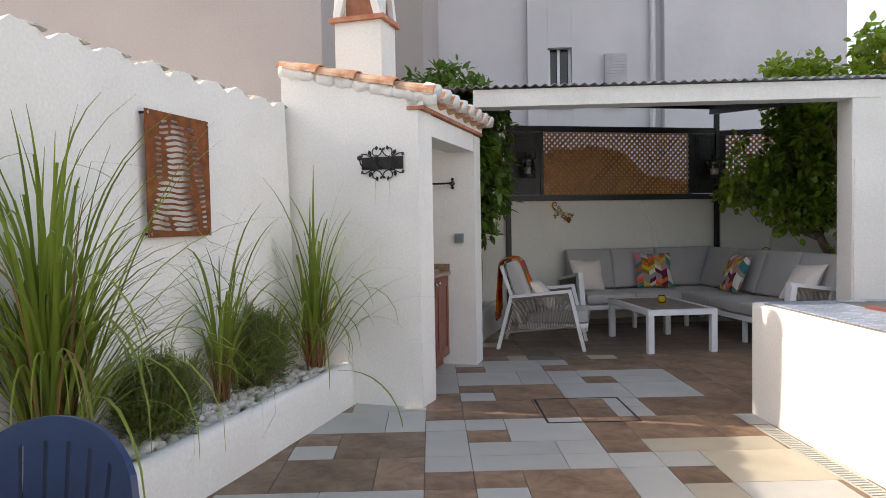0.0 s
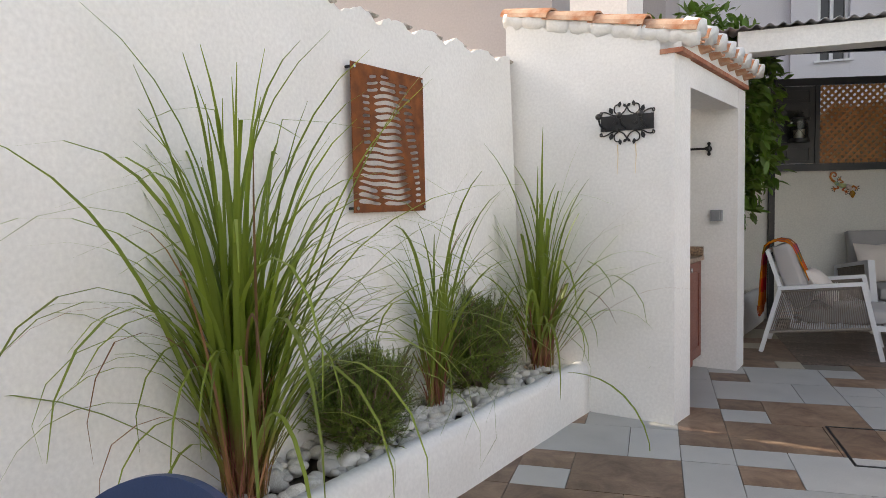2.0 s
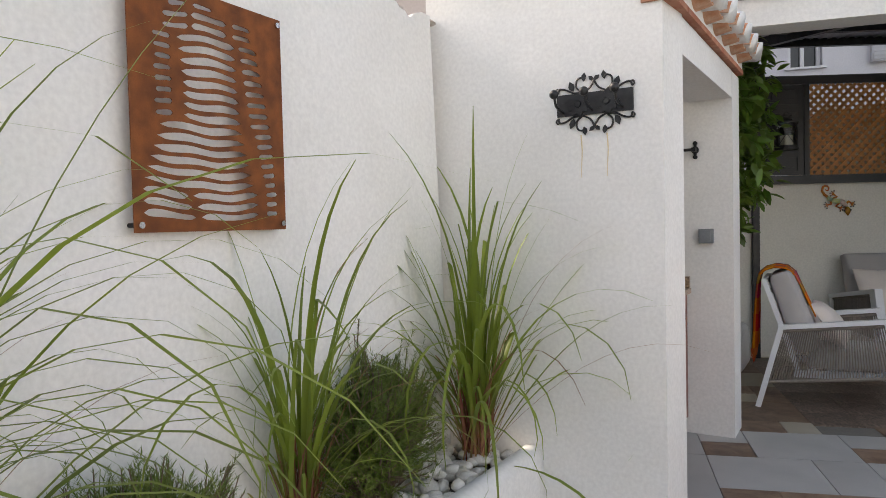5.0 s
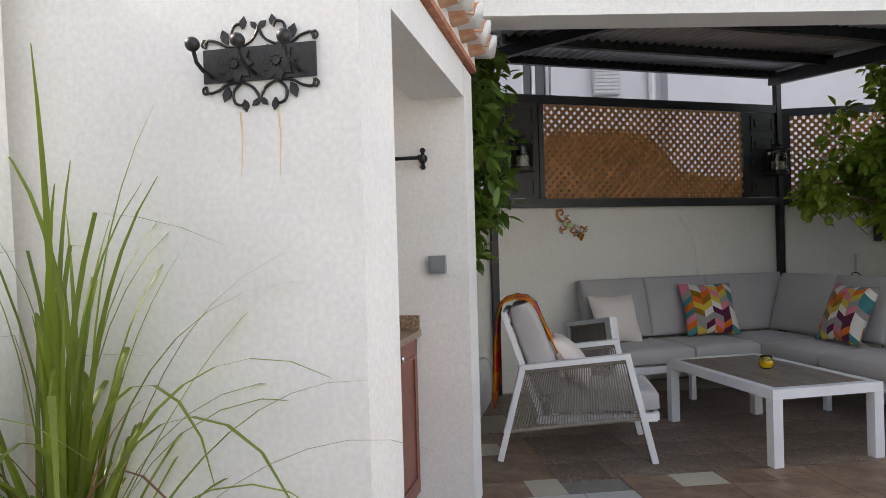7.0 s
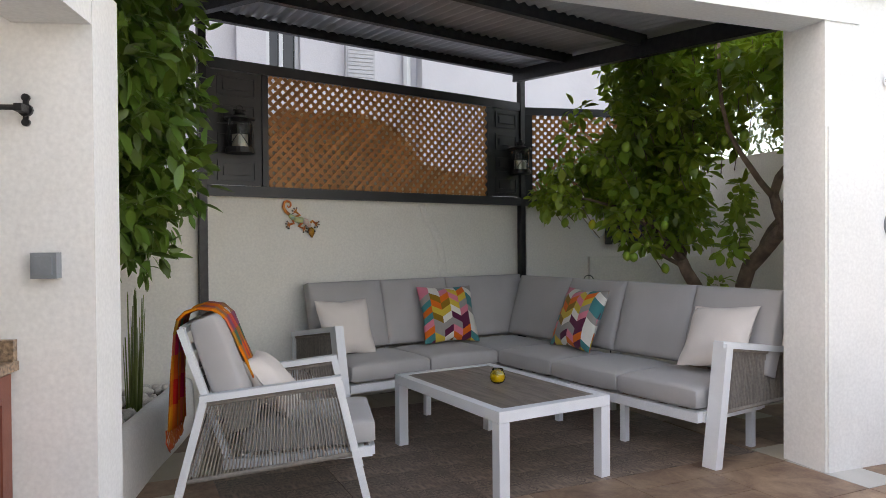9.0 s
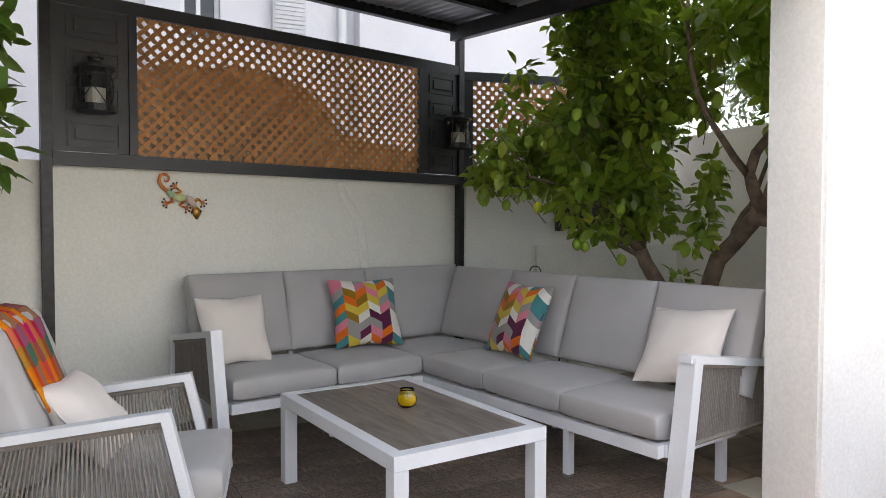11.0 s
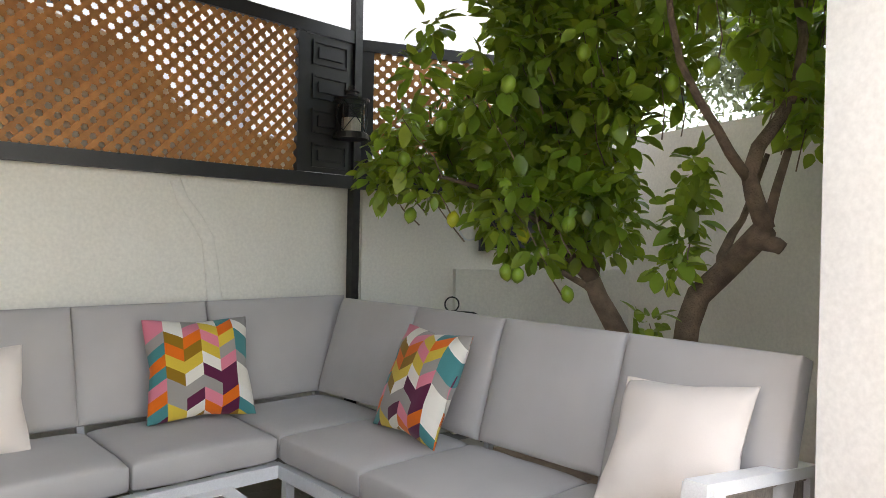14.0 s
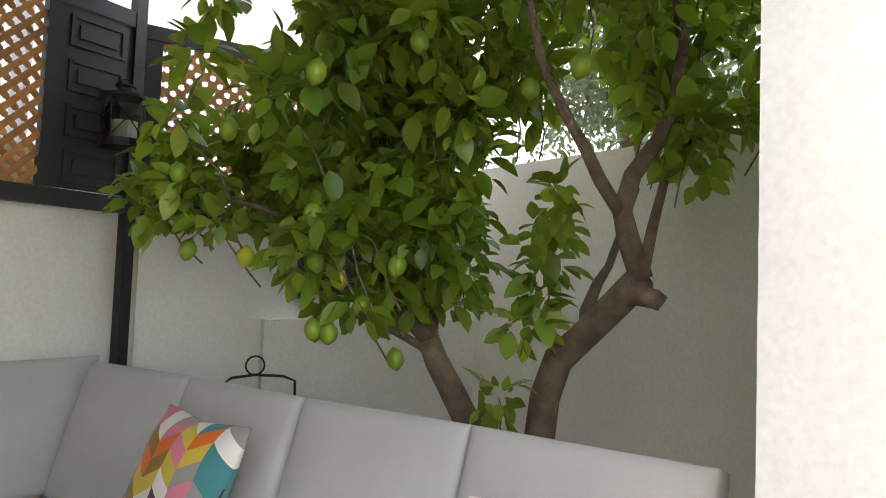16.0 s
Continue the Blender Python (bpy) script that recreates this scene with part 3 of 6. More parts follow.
def lattice(parent, x0, x1, z0, z1, y):
    """Two crossed layers of notched slats, cut to the opening."""
    P, meshes = 0.0533, {}
    d = P * math.sqrt(2)
    H = z1 - z0
    for layer, sgn in ((0, 1), (1, -1)):
        nsl = int((x1 - x0 + H) / d)
        for i in range(nsl):
            s0 = x0 - H + (i + 0.5) * d
            a, b = max(s0, x0), min(s0 + H, x1)
            if b - a < 0.03:
                continue
            za, zb = z0 + (a - s0), z0 + (b - s0)
            if sgn < 0:
                za, zb = z1 - (a - s0), z1 - (b - s0)
            L = round((b - a) * math.sqrt(2), 3)
            if L not in meshes:
                ob = part("slat", slat(L, P), PINE, parent)
                meshes[L] = ob.data
            else:
                ob = new("slat", meshes[L])
                ob.parent = parent
            ob.matrix_basis = pose((a + b) / 2, y + layer * 0.0075, (za + zb) / 2, 0, -45 * sgn, 0)


def shutter(parent, x0, x1, z0, z1, y, n_):
    """A black panelled door leaf used as a screen."""
    leaf = part("panelled_door", boxbm((x0, y - 0.02, z0), (x1, y, z1)), BLACKP, parent, "black painted panelled shutter", bev=0.003)
    hh = (z1 - z0) / n_
    for i in range(n_):
        a, b = z0 + i * hh + 0.03, z0 + (i + 1) * hh - 0.03
        q = bmesh.new()
        for x_, X_, z_, Z_ in ((x0 + 0.045, x0 + 0.06, a, b), (x1 - 0.06, x1 - 0.045, a, b), (x0 + 0.061, x1 - 0.061, a, a + 0.015), (x0 + 0.061, x1 - 0.061, b - 0.015, b)):
            box(q, (x_, y - 0.03, z_), (X_, y - 0.0205, Z_))
        part("moulding", q, BLACKP, leaf, bev=0.003)
        part("field", boxbm((x0 + 0.085, y - 0.032, a + 0.04), (x1 - 0.085, y - 0.0205, b - 0.04)), BLACKP, leaf, bev=0.008)
    return leaf


screen = empty("lattice_screen", BACK, "black framed screen with honey wood lattice and panelled shutters", "screen")
Y = -0.004
for a, b in (((0.027, Y - 0.045, 1.575), (3.0, Y, 1.65)), ((0.027, Y - 0.045, 2.465), (3.0, Y, 2.54)), ((0.43, Y - 0.04, 1.652), (0.475, Y, 2.463)), ((2.565, Y - 0.04, 1.652), (2.62, Y, 2.463)), ((0.027, Y - 0.04, 1.652), (0.055, Y, 2.463))):
    part("rail", boxbm(a, b), BLACKP, screen, bev=0.004)
shutter(screen, 0.057, 0.428, 1.655, 2.46, Y - 0.008, 4)
shutter(screen, 2.622, 2.969, 1.655, 2.46, Y - 0.008, 4)
lattice(screen, 0.476, 2.564, 1.652, 2.463, Y - 0.03)

screen2 = empty("lattice_screen", SIDE, "black framed wood lattice screen behind the lemon tree", "screen")
for a, b in (((-0.085, -0.045, 1.575), (1.6, -0.003, 1.65)), ((-0.085, -0.045, 2.44), (1.6, -0.003, 2.51)), ((1.60, -0.045, 1.20), (1.65, -0.003, 2.51)), ((-0.085, -0.04, 1.652), (0.05, -0.003, 2.438)), ((0.80, -0.04, 1.20), (0.86, -0.003, 1.573))):
    part("rail", boxbm(a, b), BLACKP, screen2, bev=0.004)
lattice(screen2, 0.052, 1.598, 1.652, 2.438, -0.03)
# dark shutter hung below the second screen
part("panelled_door", boxbm((0.862, -0.03, 1.22), (1.598, -0.004, 1.573)), BLACKP, screen2, "black panel under the lattice", bev=0.004)


def lantern(m):
    e = empty("wall_lantern", m, "black metal candle lantern with clear glass hung on a black shutter", "lantern", "wall lanterns")
    part("bracket", boxbm((-0.012, 0.0, 0.02), (0.012, 0.075, 0.20)), BLACKM, e, bev=0.003)
    b = bmesh.new()
    tube(b, [(0, 0, 0), (0, 0, 0.03)], 0.082, 20)
    tube(b, [(0, 0, 0.031), (0, 0, 0.04)], 0.074, 20)
    part("base", b, BLACKM, e)
    b = bmesh.new()
    tube(b, [(0, 0, 0.235), (0, 0, 0.25)], 0.085, 20)
    tube(b, [(0, 0, 0.2505), (0, 0, 0.275)], 0.06, 16, 0.03)
    tube(b, [(0, 0, 0.2755), (0, 0, 0.295)], 0.026, 12)
    tube(b, [(0, 0, 0.2955), (0, 0, 0.303)], 0.036, 14)
    part("roof", b, BLACKM, e)
    part("ring", tube(bmesh.new(), [(0.018 * math.cos(q), 0, 0.318 + 0.018 * math.sin(q)) for q in (i * math.pi / 6 for i in range(13))], 0.003, 6), BLACKM, e)
    g_ = tube(bmesh.new(), [(0, 0, 0.041), (0, 0, 0.234)], 0.066, 20, cap=False)
    gl = part("glass", g_, GLASS, e, "clear glass cylinder", smooth=True)
    gl.visible_shadow = False
    part("candle", tube(bmesh.new(), [(0, 0, 0.041), (0, 0, 0.13)], 0.03, 14), WAXW, e, "white candle")
    for k_ in range(4):
        q = k_ * math.pi / 2 + 0.4
        w_ = [(0.075 * math.cos(q + s * math.pi / 2), 0.075 * math.sin(q + s * math.pi / 2), 0.04 + 0.195 * s) for s in (0, 0.25, 0.5, 0.75, 1)]
        part("wire", tube(bmesh.new(), w_, 0.0025, 5), BLACKM, e)
        w_ = [(x_, y_, 0.275 - z_) for x_, y_, z_ in w_]
        part("wire", tube(bmesh.new(), w_, 0.0025, 5), BLACKM, e)
        part("wire", tube(bmesh.new(), [(0.075 * math.cos(q), 0.075 * math.sin(q), 0.04), (0.075 * math.cos(q), 0.075 * math.sin(q), 0.235)], 0.003, 5), BLACKM, e)
    return e


lan = lantern(BACK @ pose(0.228, -0.135, 1.87) @ Matrix.Diagonal((1.22, 1.2, 1.0, 1)))
copy_thing(lan, BACK @ pose(2.88, -0.135, 1.86) @ Matrix.Diagonal((1.05, 1.05, 0.95, 1)))

# mended crack on the back wall
c = bmesh.new()
cp = [(1.88, 1.55), (1.92, 1.45), (1.99, 1.36), (2.06, 1.25), (2.085, 1.1), (2.10, 0.95), (2.13, 0.8), (2.12, 0.6)]
tube(c, [(x + 0.012 * noise.noise((z * 9, 1, 0)), 0.0, z) for x, z in cp], 0.03, 12, 0.05)
for v_ in c.verts:
    v_.co.y = 0.021 + v_.co.y * 0.25
ob = part("trim_crack", c, CREAM, smooth=True)
ob.matrix_world = BACK
structure(ob, "raised mended plaster crack on the back wall", "crack")

# ---- planters ----
def stone_meshes(n_, name):
    out = []
    for i in range(n_):
        b = bmesh.new()
        bmesh.ops.create_icosphere(b, subdivisions=2, radius=1)
        for v in b.verts:
            v.co *= 1 + 0.22 * noise.noise(v.co * 1.1 + Vector((i * 7.3, 0, 0)))
            v.co.z *= 0.62
            v.co.y *= 0.8
        me = bpy.data.meshes.new(name)
        b.to_mesh(me)
        b.free()
        for f_ in me.polygons:
            f_.use_smooth = True
        me.materials.append(PEBBLE)
        out.append(me)
    return out


STONES = stone_meshes(8, "pebble")
rng = random.Random(5)


def pebbles(m, x0, x1, y0, y1, z, n_, label):
    bed = empty("pebble_bed", m, label, "pebbles")
    for i in range(n_):
        o = new("pebble", STONES[i % 8])
        o.parent = bed
        r = rng.uniform(0.022, 0.046) * (1.3 if i % 6 == 0 else 1)
        o.matrix_basis = pose(rng.uniform(x0, x1), rng.uniform(y0, y1), z + rng.uniform(0.0, 0.03), rng.uniform(-25, 25), rng.uniform(-25, 25), rng.uniform(0, 360)) @ Matrix.Diagonal((r, r, r, 1))
    return bed


def trough(name, m, x0, x1, y0, y1, h, label):
    """A low rounded plaster kerb along x1, with soil behind it."""
    p_ = empty(name, m, label, "planter")
    b = bmesh.new()
    n_ = 40
    rows = []
    for i in range(n_ + 1):
        y = y0 + (y1 - y0) * i / n_
        sec = [(x1, 0.0), (x1 - 0.004, h * 0.5), (x1 - 0.010, h - 0.045), (x1 - 0.024, h - 0.014), (x1 - 0.055, h), (x1 - 0.095, h - 0.006), (x1 - 0.12, h - 0.03), (x1 - 0.125, h - 0.12)]
        rows.append([b.verts.new((x + 0.012 * noise.noise((x * 3, y * 2.1, z * 4)), y, z + (0.01 * noise.noise((y * 3, 2, 5)) if z > 0.1 else 0))) for x, z in sec])
    for r0, r1 in zip(rows, rows[1:]):
        for i in range(7):
            b.faces.new((r0[i], r1[i], r1[i + 1], r0[i + 1]))
    b.faces.new(rows[0]), b.faces.new(rows[-1][::-1])
    part("kerb", b, WHITE, p_, "rounded white plaster kerb", smooth=True)
    s_ = boxbm((x0, y0, 0), (x1 - 0.11, y1, h - 0.07))
    part("soil", rough_up(s_, 0.0, 1), SOIL, p_, "dark soil")
    return p_


PL = pose(-0.615, 4.61, 0, 0, 0, -13.7)
trough("planter", PL, -0.48, 0.0, -3.6, 0.13, 0.31, "low white plaster planter built against the boundary wall")
pebbles(PL, -0.50, -0.12, -2.4, 0.02, 0.262, 520, "white and grey river pebbles in the planter")
PB = KIT @ pose(-0.235, 0, 0)
trough("planter", PB, -0.86, 0.0, 1.765, 3.95, 0.34, "low white plaster planter under the orange tree")
pebbles(PB, -0.70, -0.13, 2.4, 3.9, 0.275, 150, "white pebbles in the corner planter")

# ---- plants ----
def strip_mesh(name, segs, width, arch, material, length=1.0, kink=0.0):
    """One long folded blade rising along z and arching towards x."""
    b = bmesh.new()
    rows = []
    x = z = 0.0
    for i in range(segs + 1):
        s = i / segs
        ang = arch * s ** (2.8 if arch < 1.5 else 2.0) + (kink if s > 0.72 else 0)
        w_ = width * (0.35 + 1.4 * s) if s < 0.4 else width * 0.91 * max(0.02, (1 - (s - 0.4) / 0.6)) ** 0.6
        rows.append([b.verts.new((x, -w_ / 2, z)), b.verts.new((x - w_ * 0.16, 0, z)), b.verts.new((x, w_ / 2, z))])
        x += math.sin(ang) * length / segs
        z += math.cos(ang) * length / segs
    for r0, r1 in zip(rows, rows[1:]):
        for k_ in (0, 1):
            b.faces.new((r0[k_], r0[k_ + 1], r1[k_ + 1], r1[k_]))
    me = bpy.data.meshes.new(name)
    b.to_mesh(me)
    b.free()
    uvl_ = me.uv_layers.new(name="UVMap")
    for lp in me.loops:
        uvl_.data[lp.index].uv = (0.5, (lp.vertex_index // 3) / segs)
    for f_ in me.polygons:
        f_.use_smooth = True
    me.materials.append(material)
    return me


BLADES = [strip_mesh("blade", 12, w_, a_, GRASSL, 1, k_) for w_, a_, k_ in ((0.014, 0.5, 0), (0.015, 1.1, 0), (0.015, 1.8, 0), (0.014, 2.5, 0), (0.013, 3.2, 0), (0.012, 3.8, 0), (0.014, 0.7, 1.3), (0.014, 0.8, 0))]
DRYB = [strip_mesh("dry_blade", 12, 0.008, a_, GRASSD, 1, k_) for a_, k_ in ((1.3, 0), (2.4, 0), (3.2, 0.4))]
STEMS = [strip_mesh("stem", 5, 0.010, 0.15, STEMR), strip_mesh("stem", 5, 0.008, 0.3, STEMR)]


def grass(at, height, n_, seed, spread, label, thin=1.0, lean=(0, 0)):
    r = random.Random(seed)
    e = empty("lemongrass", pose(*at), label, "plant", "lemongrass clumps")

    def add(me, name, L, tilt, az, roff):
        o = new(name, me)
        o.parent = e
        q = r.uniform(0, 6.28)
        o.matrix_basis = pose(roff * math.cos(q) + lean[0] * 0.1, roff * math.sin(q), -0.02, 0, 0, az) @ pose(0, 0, 0, 0, tilt, r.uniform(-25, 25)) @ Matrix.Diagonal((L, L * thin if L > 0.6 else thin, L, 1))

    for i in range(n_):
        az = r.uniform(0, 360)
        k_ = r.random()
        L = height * r.uniform(0.62, 1.12)
        if k_ < 0.30:
            add(BLADES[r.choice((0, 1, 7, 6))], "blade", L, abs(r.gauss(0, spread * 0.62)), az, r.uniform(0, 0.06))
        elif k_ < 0.58:
            add(BLADES[r.choice((1, 2, 3))], "blade", L, abs(r.gauss(6, spread)), az, r.uniform(0, 0.07))
        elif k_ < 0.92:
            add(BLADES[r.choice((4, 5))], "blade", L * 0.95, abs(r.gauss(10, spread)), az, r.uniform(0, 0.07))
        else:
            add(DRYB[r.choice((0, 1, 2))], "dry_blade", L * 0.85, abs(r.gauss(14, spread)), az, r.uniform(0, 0.07))
    for i in range(int(n_ * 0.9)):
        add(STEMS[i % 2], "stem", height * r.uniform(0.16, 0.36), abs(r.gauss(0, spread * 0.6)), r.uniform(0, 360), r.uniform(0, 0.055))
    return e


grass((-1.43, 2.42, 0.27), 1.66, 260, 3, 14, "tall dense lemongrass with reddish dry stems among pebbles", 0.92)
grass((-1.20, 3.68, 0.27), 1.22, 60, 4, 17, "thin lemongrass clump with arching blades", 1.25)
grass((-0.86, 4.60, 0.27), 1.36, 110, 9, 20, "lemongrass clump with drooping blades beside the kitchen wall", 1.3)


def shrub(at, rx, ry, h, n_, seed, label):
    """Rosemary: woody sprigs that carry short needles."""
    r = random.Random(seed)
    e = empty("rosemary", pose(*at), label, "shrub", "rosemary shrubs")
    w_ = bmesh.new()
    verts, faces = [], []
    for i in range(n_):
        q, el = r.uniform(0, 6.28), r.uniform(0.0, 1.0) ** 0.8
        base = Vector((0.3 * rx * math.cos(q) * r.random(), 0.3 * ry * math.sin(q) * r.random(), 0))
        th, depth = math.asin(-0.75 + 1.75 * el), r.uniform(0.55, 1.0) + 0.22 * r.random() ** 6
        out_ = Vector((math.cos(q) * math.cos(th), math.sin(q) * math.cos(th), math.sin(th)))
        lump = 1.02 + 0.42 * noise.noise(out_ * 2.3 + Vector((seed, 0, 0))) + 0.22 * noise.noise(out_ * 6.0 + Vector((0, seed, 0)))
        tip = Vector((rx * out_.x, ry * out_.y, 0.5 * h * out_.z)) * depth * lump + Vector((0, 0, 0.5 * h))
        d0 = (out_ + Vector((r.uniform(-0.4, 0.4), r.uniform(-0.4, 0.4), r.uniform(0.3, 1.0)))).normalized()
        L_ = r.uniform(0.06, 0.17)
        mid = tip - d0 * L_
        if i % 3 == 0:
            tube(w_, [base, base.lerp(mid, 0.6), mid, tip], 0.004, 4, 0.0015, cap=False)
        sd0 = d0.orthogonal().normalized()
        for s in range(26):
            p = mid.lerp(tip, s / 25)
            sd = sd0.copy()
            sd.rotate(Matrix.Rotation(r.uniform(0, 6.28), 3, d0))
            v_ = (sd + d0 * r.uniform(0.5, 1.3)).normalized() * r.uniform(0.014, 0.028)
            wv = v_.cross(d0).normalized() * 0.0019
            k_ = len(verts)
            verts += [p - wv, p + wv, p + v_ + wv * 0.4]
            faces.append((k_, k_ + 1, k_ + 2))
    part("wood", w_, BARK, e, "woody brown branches")
    me = bpy.data.meshes.new("needles")
    me.from_pydata([tuple(v) for v in verts], [], faces)
    me.materials.append(ROSEM)
    o = tagged(new("needles", me), kind="stuff")
    o.parent = e
    return e




shrub((-1.30, 3.09, 0.25), 0.22, 0.29, 0.46, 1900, 11, "rounded dark green rosemary shrub among pebbles")
shrub((-1.13, 4.15, 0.25), 0.22, 0.36, 0.55, 2300, 12, "bushy dark green rosemary shrub beside lemongrass")


def leaf_arrays(kind):
    """A pointed oval leaf, folded along its rib and curled."""
    pts_, fc = [], []
    prof_ = ((0, 0.05), (0.16, 0.62), (0.4, 1.0), (0.68, 0.82), (0.88, 0.38), (1.0, 0.0))
    for s, w_ in prof_:
        hw = w_ * (0.30 if kind == "lemon" else 0.2)
        z = -0.18 * s * s
        pts_ += [(s, -hw, z + hw * 0.28), (s, 0, z), (s, hw, z + hw * 0.28)]
    for i in range(len(prof_) - 1):
        a = 3 * i
        fc += [(a, a + 1, a + 4, a + 3), (a + 1, a + 2, a + 5, a + 4)]
    return np.array(pts_), fc


def crown_mesh(name, centres, size, per, seed, material, kind, parent, label, hang=0.5):
    """Leaves in whorls round twig ends."""
    r = np.random.RandomState(seed)
    base, fc = leaf_arrays(kind)
    V, F, k_ = [], [], 0
    for c_, rad in centres:
        for i in range(per):
            d = r.normal(size=3)
            d /= np.linalg.norm(d)
            p = np.array(c_) + d * rad * r.uniform(0.35, 1.0)
            f_ = d + np.array([0, 0, -hang * r.rand()]) + 0.5 * r.normal(size=3)
            f_ /= np.linalg.norm(f_)
            s_ = np.cross(f_, [0, 0, 1] + 0.45 * r.normal(size=3))
            s_ /= np.linalg.norm(s_) + 1e-6
            u_ = np.cross(s_, f_)
            L = size * r.uniform(0.55, 1.25)
            V.append(p + L * (base[:, :1] * f_ + base[:, 1:2] * s_ + base[:, 2:] * u_))
            F += [tuple(q + k_ for q in ff) for ff in fc]
            k_ += len(base)
    me = bpy.data.meshes.new(name)
    me.from_pydata(np.concatenate(V).tolist(), [], F)
    me.materials.append(material)
    me.polygons.foreach_set("use_smooth", [True] * len(me.polygons))
    o = new(name, me)
    o.parent = parent
    if label:
        o["label"] = label
    return tagged(o, kind="stuff")


def bent(p, q, n_, amp, seed):
    r = random.Random(seed)
    p, q = Vector(p), Vector(q)
    out = [p]
    for i in range(1, n_):
        out.append(p.lerp(q, i / n_) + Vector((r.uniform(-amp, amp), r.uniform(-amp, amp), r.uniform(-amp, amp) * 0.5)))
    return out + [q]


# lemon tree: two leaning trunks out of the bed behind the sofa
tree = empty("lemon_tree", pose(4.62, 7.62, 0), "spreading lemon tree with green and yellow lemons behind the sofa", "tree")
T0 = Vector((4.62, 7.62, 0))


def limb(name, pts_, r0, r1, label=""):
    b = tube(bmesh.new(), [Vector(p) - T0 for p in pts_], r0, 10, r1)
    for v in b.verts:
        v.co += v.co.normalized() * 0.008 * noise.noise(v.co * 9)
    return part(name, b, BARK, tree, label, smooth=True)


LT1 = [(4.56, 7.90, 0), (4.52, 7.94, 0.45), (4.49, 7.96, 0.72), (4.42, 8.01, 0.88), (4.37, 8.05, 0.99), (4.34, 8.07, 1.08)]
LT2 = [(4.55, 7.70, 0), (4.56, 7.69, 0.45), (4.57, 7.68, 0.76), (4.58, 7.67, 0.89), (4.59, 7.62, 1.03), (4.60, 7.50, 1.14), (4.56, 7.33, 1.27), (4.55, 7.25, 1.34)]
limb("trunk", LT1, 0.062, 0.044, "leaning grey-brown trunk")
limb("trunk", LT2, 0.062, 0.050, "forked grey-brown trunk")
BOUGHS = [
    ([LT1[-1], (4.25, 8.10, 1.17), (4.18, 8.13, 1.27), (4.11, 8.19, 1.37), (4.02, 8.20, 1.39), (3.9, 8.25, 1.5)], 0.036, 0.014),
    ([LT1[-1], (4.42, 8.12, 1.30), (4.43, 8.16, 1.47), (4.44, 8.14, 1.59), (4.46, 8.10, 1.89), (4.43, 8.03, 2.32), (4.4, 8.0, 2.7)], 0.034, 0.012),
    ([(4.37, 8.05, 0.99), (4.32, 8.09, 1.05), (4.16, 8.09, 1.12), (4.05, 8.12, 1.16), (3.96, 8.13, 1.19)], 0.022, 0.009),
    ([LT2[-1], (4.51, 7.28, 1.47), (4.49, 7.29, 1.56), (4.53, 7.28, 1.68), (4.61, 7.24, 1.80), (4.67, 7.21, 1.93), (4.70, 7.20, 2.15), (4.65, 7.22, 2.42), (4.6, 7.3, 2.9)], 0.040, 0.013),
    ([(4.49, 7.29, 1.54), (4.39, 7.31, 1.65), (4.31, 7.31, 1.74), (4.25, 7.35, 1.85), (4.19, 7.40, 2.01), (4.15, 7.42, 2.20), (4.16, 7.46, 2.44), (4.2, 7.5, 2.8)], 0.024, 0.010),
    ([(4.60, 7.50, 1.14), (4.66, 7.55, 1.22), (4.74, 7.56, 1.32), (4.81, 7.56, 1.39), (4.9, 7.5, 1.7)], 0.030, 0.012),
    ([LT2[-1], (4.66, 7.28, 1.52), (4.83, 7.31, 1.81), (4.95, 7.3, 2.2)], 0.024, 0.009),
    ([(4.44, 8.14, 1.59), (4.2, 8.0, 1.95), (4.0, 7.95, 2.25)], 0.022, 0.008),
    ([(4.11, 8.19, 1.37), (3.9, 8.2, 1.7), (3.7, 8.3, 2.0)], 0.018, 0.006),
    ([(3.9, 8.25, 1.5), (3.7, 8.45, 1.58), (3.5, 8.6, 1.62)], 0.014, 0.005),
]
for i, (q, a, b) in enumerate(BOUGHS):
    limb("limb", q, a, b)
part("knot", tube(bmesh.new(), [Vector((4.54, 7.29, 1.29)) - T0, Vector((4.57, 7.21, 1.27)) - T0, Vector((4.58, 7.19, 1.255)) - T0], 0.040, 10, 0.028), BARK, tree, "sawn knot", smooth=True)
rc = random.Random(21)
cl = []
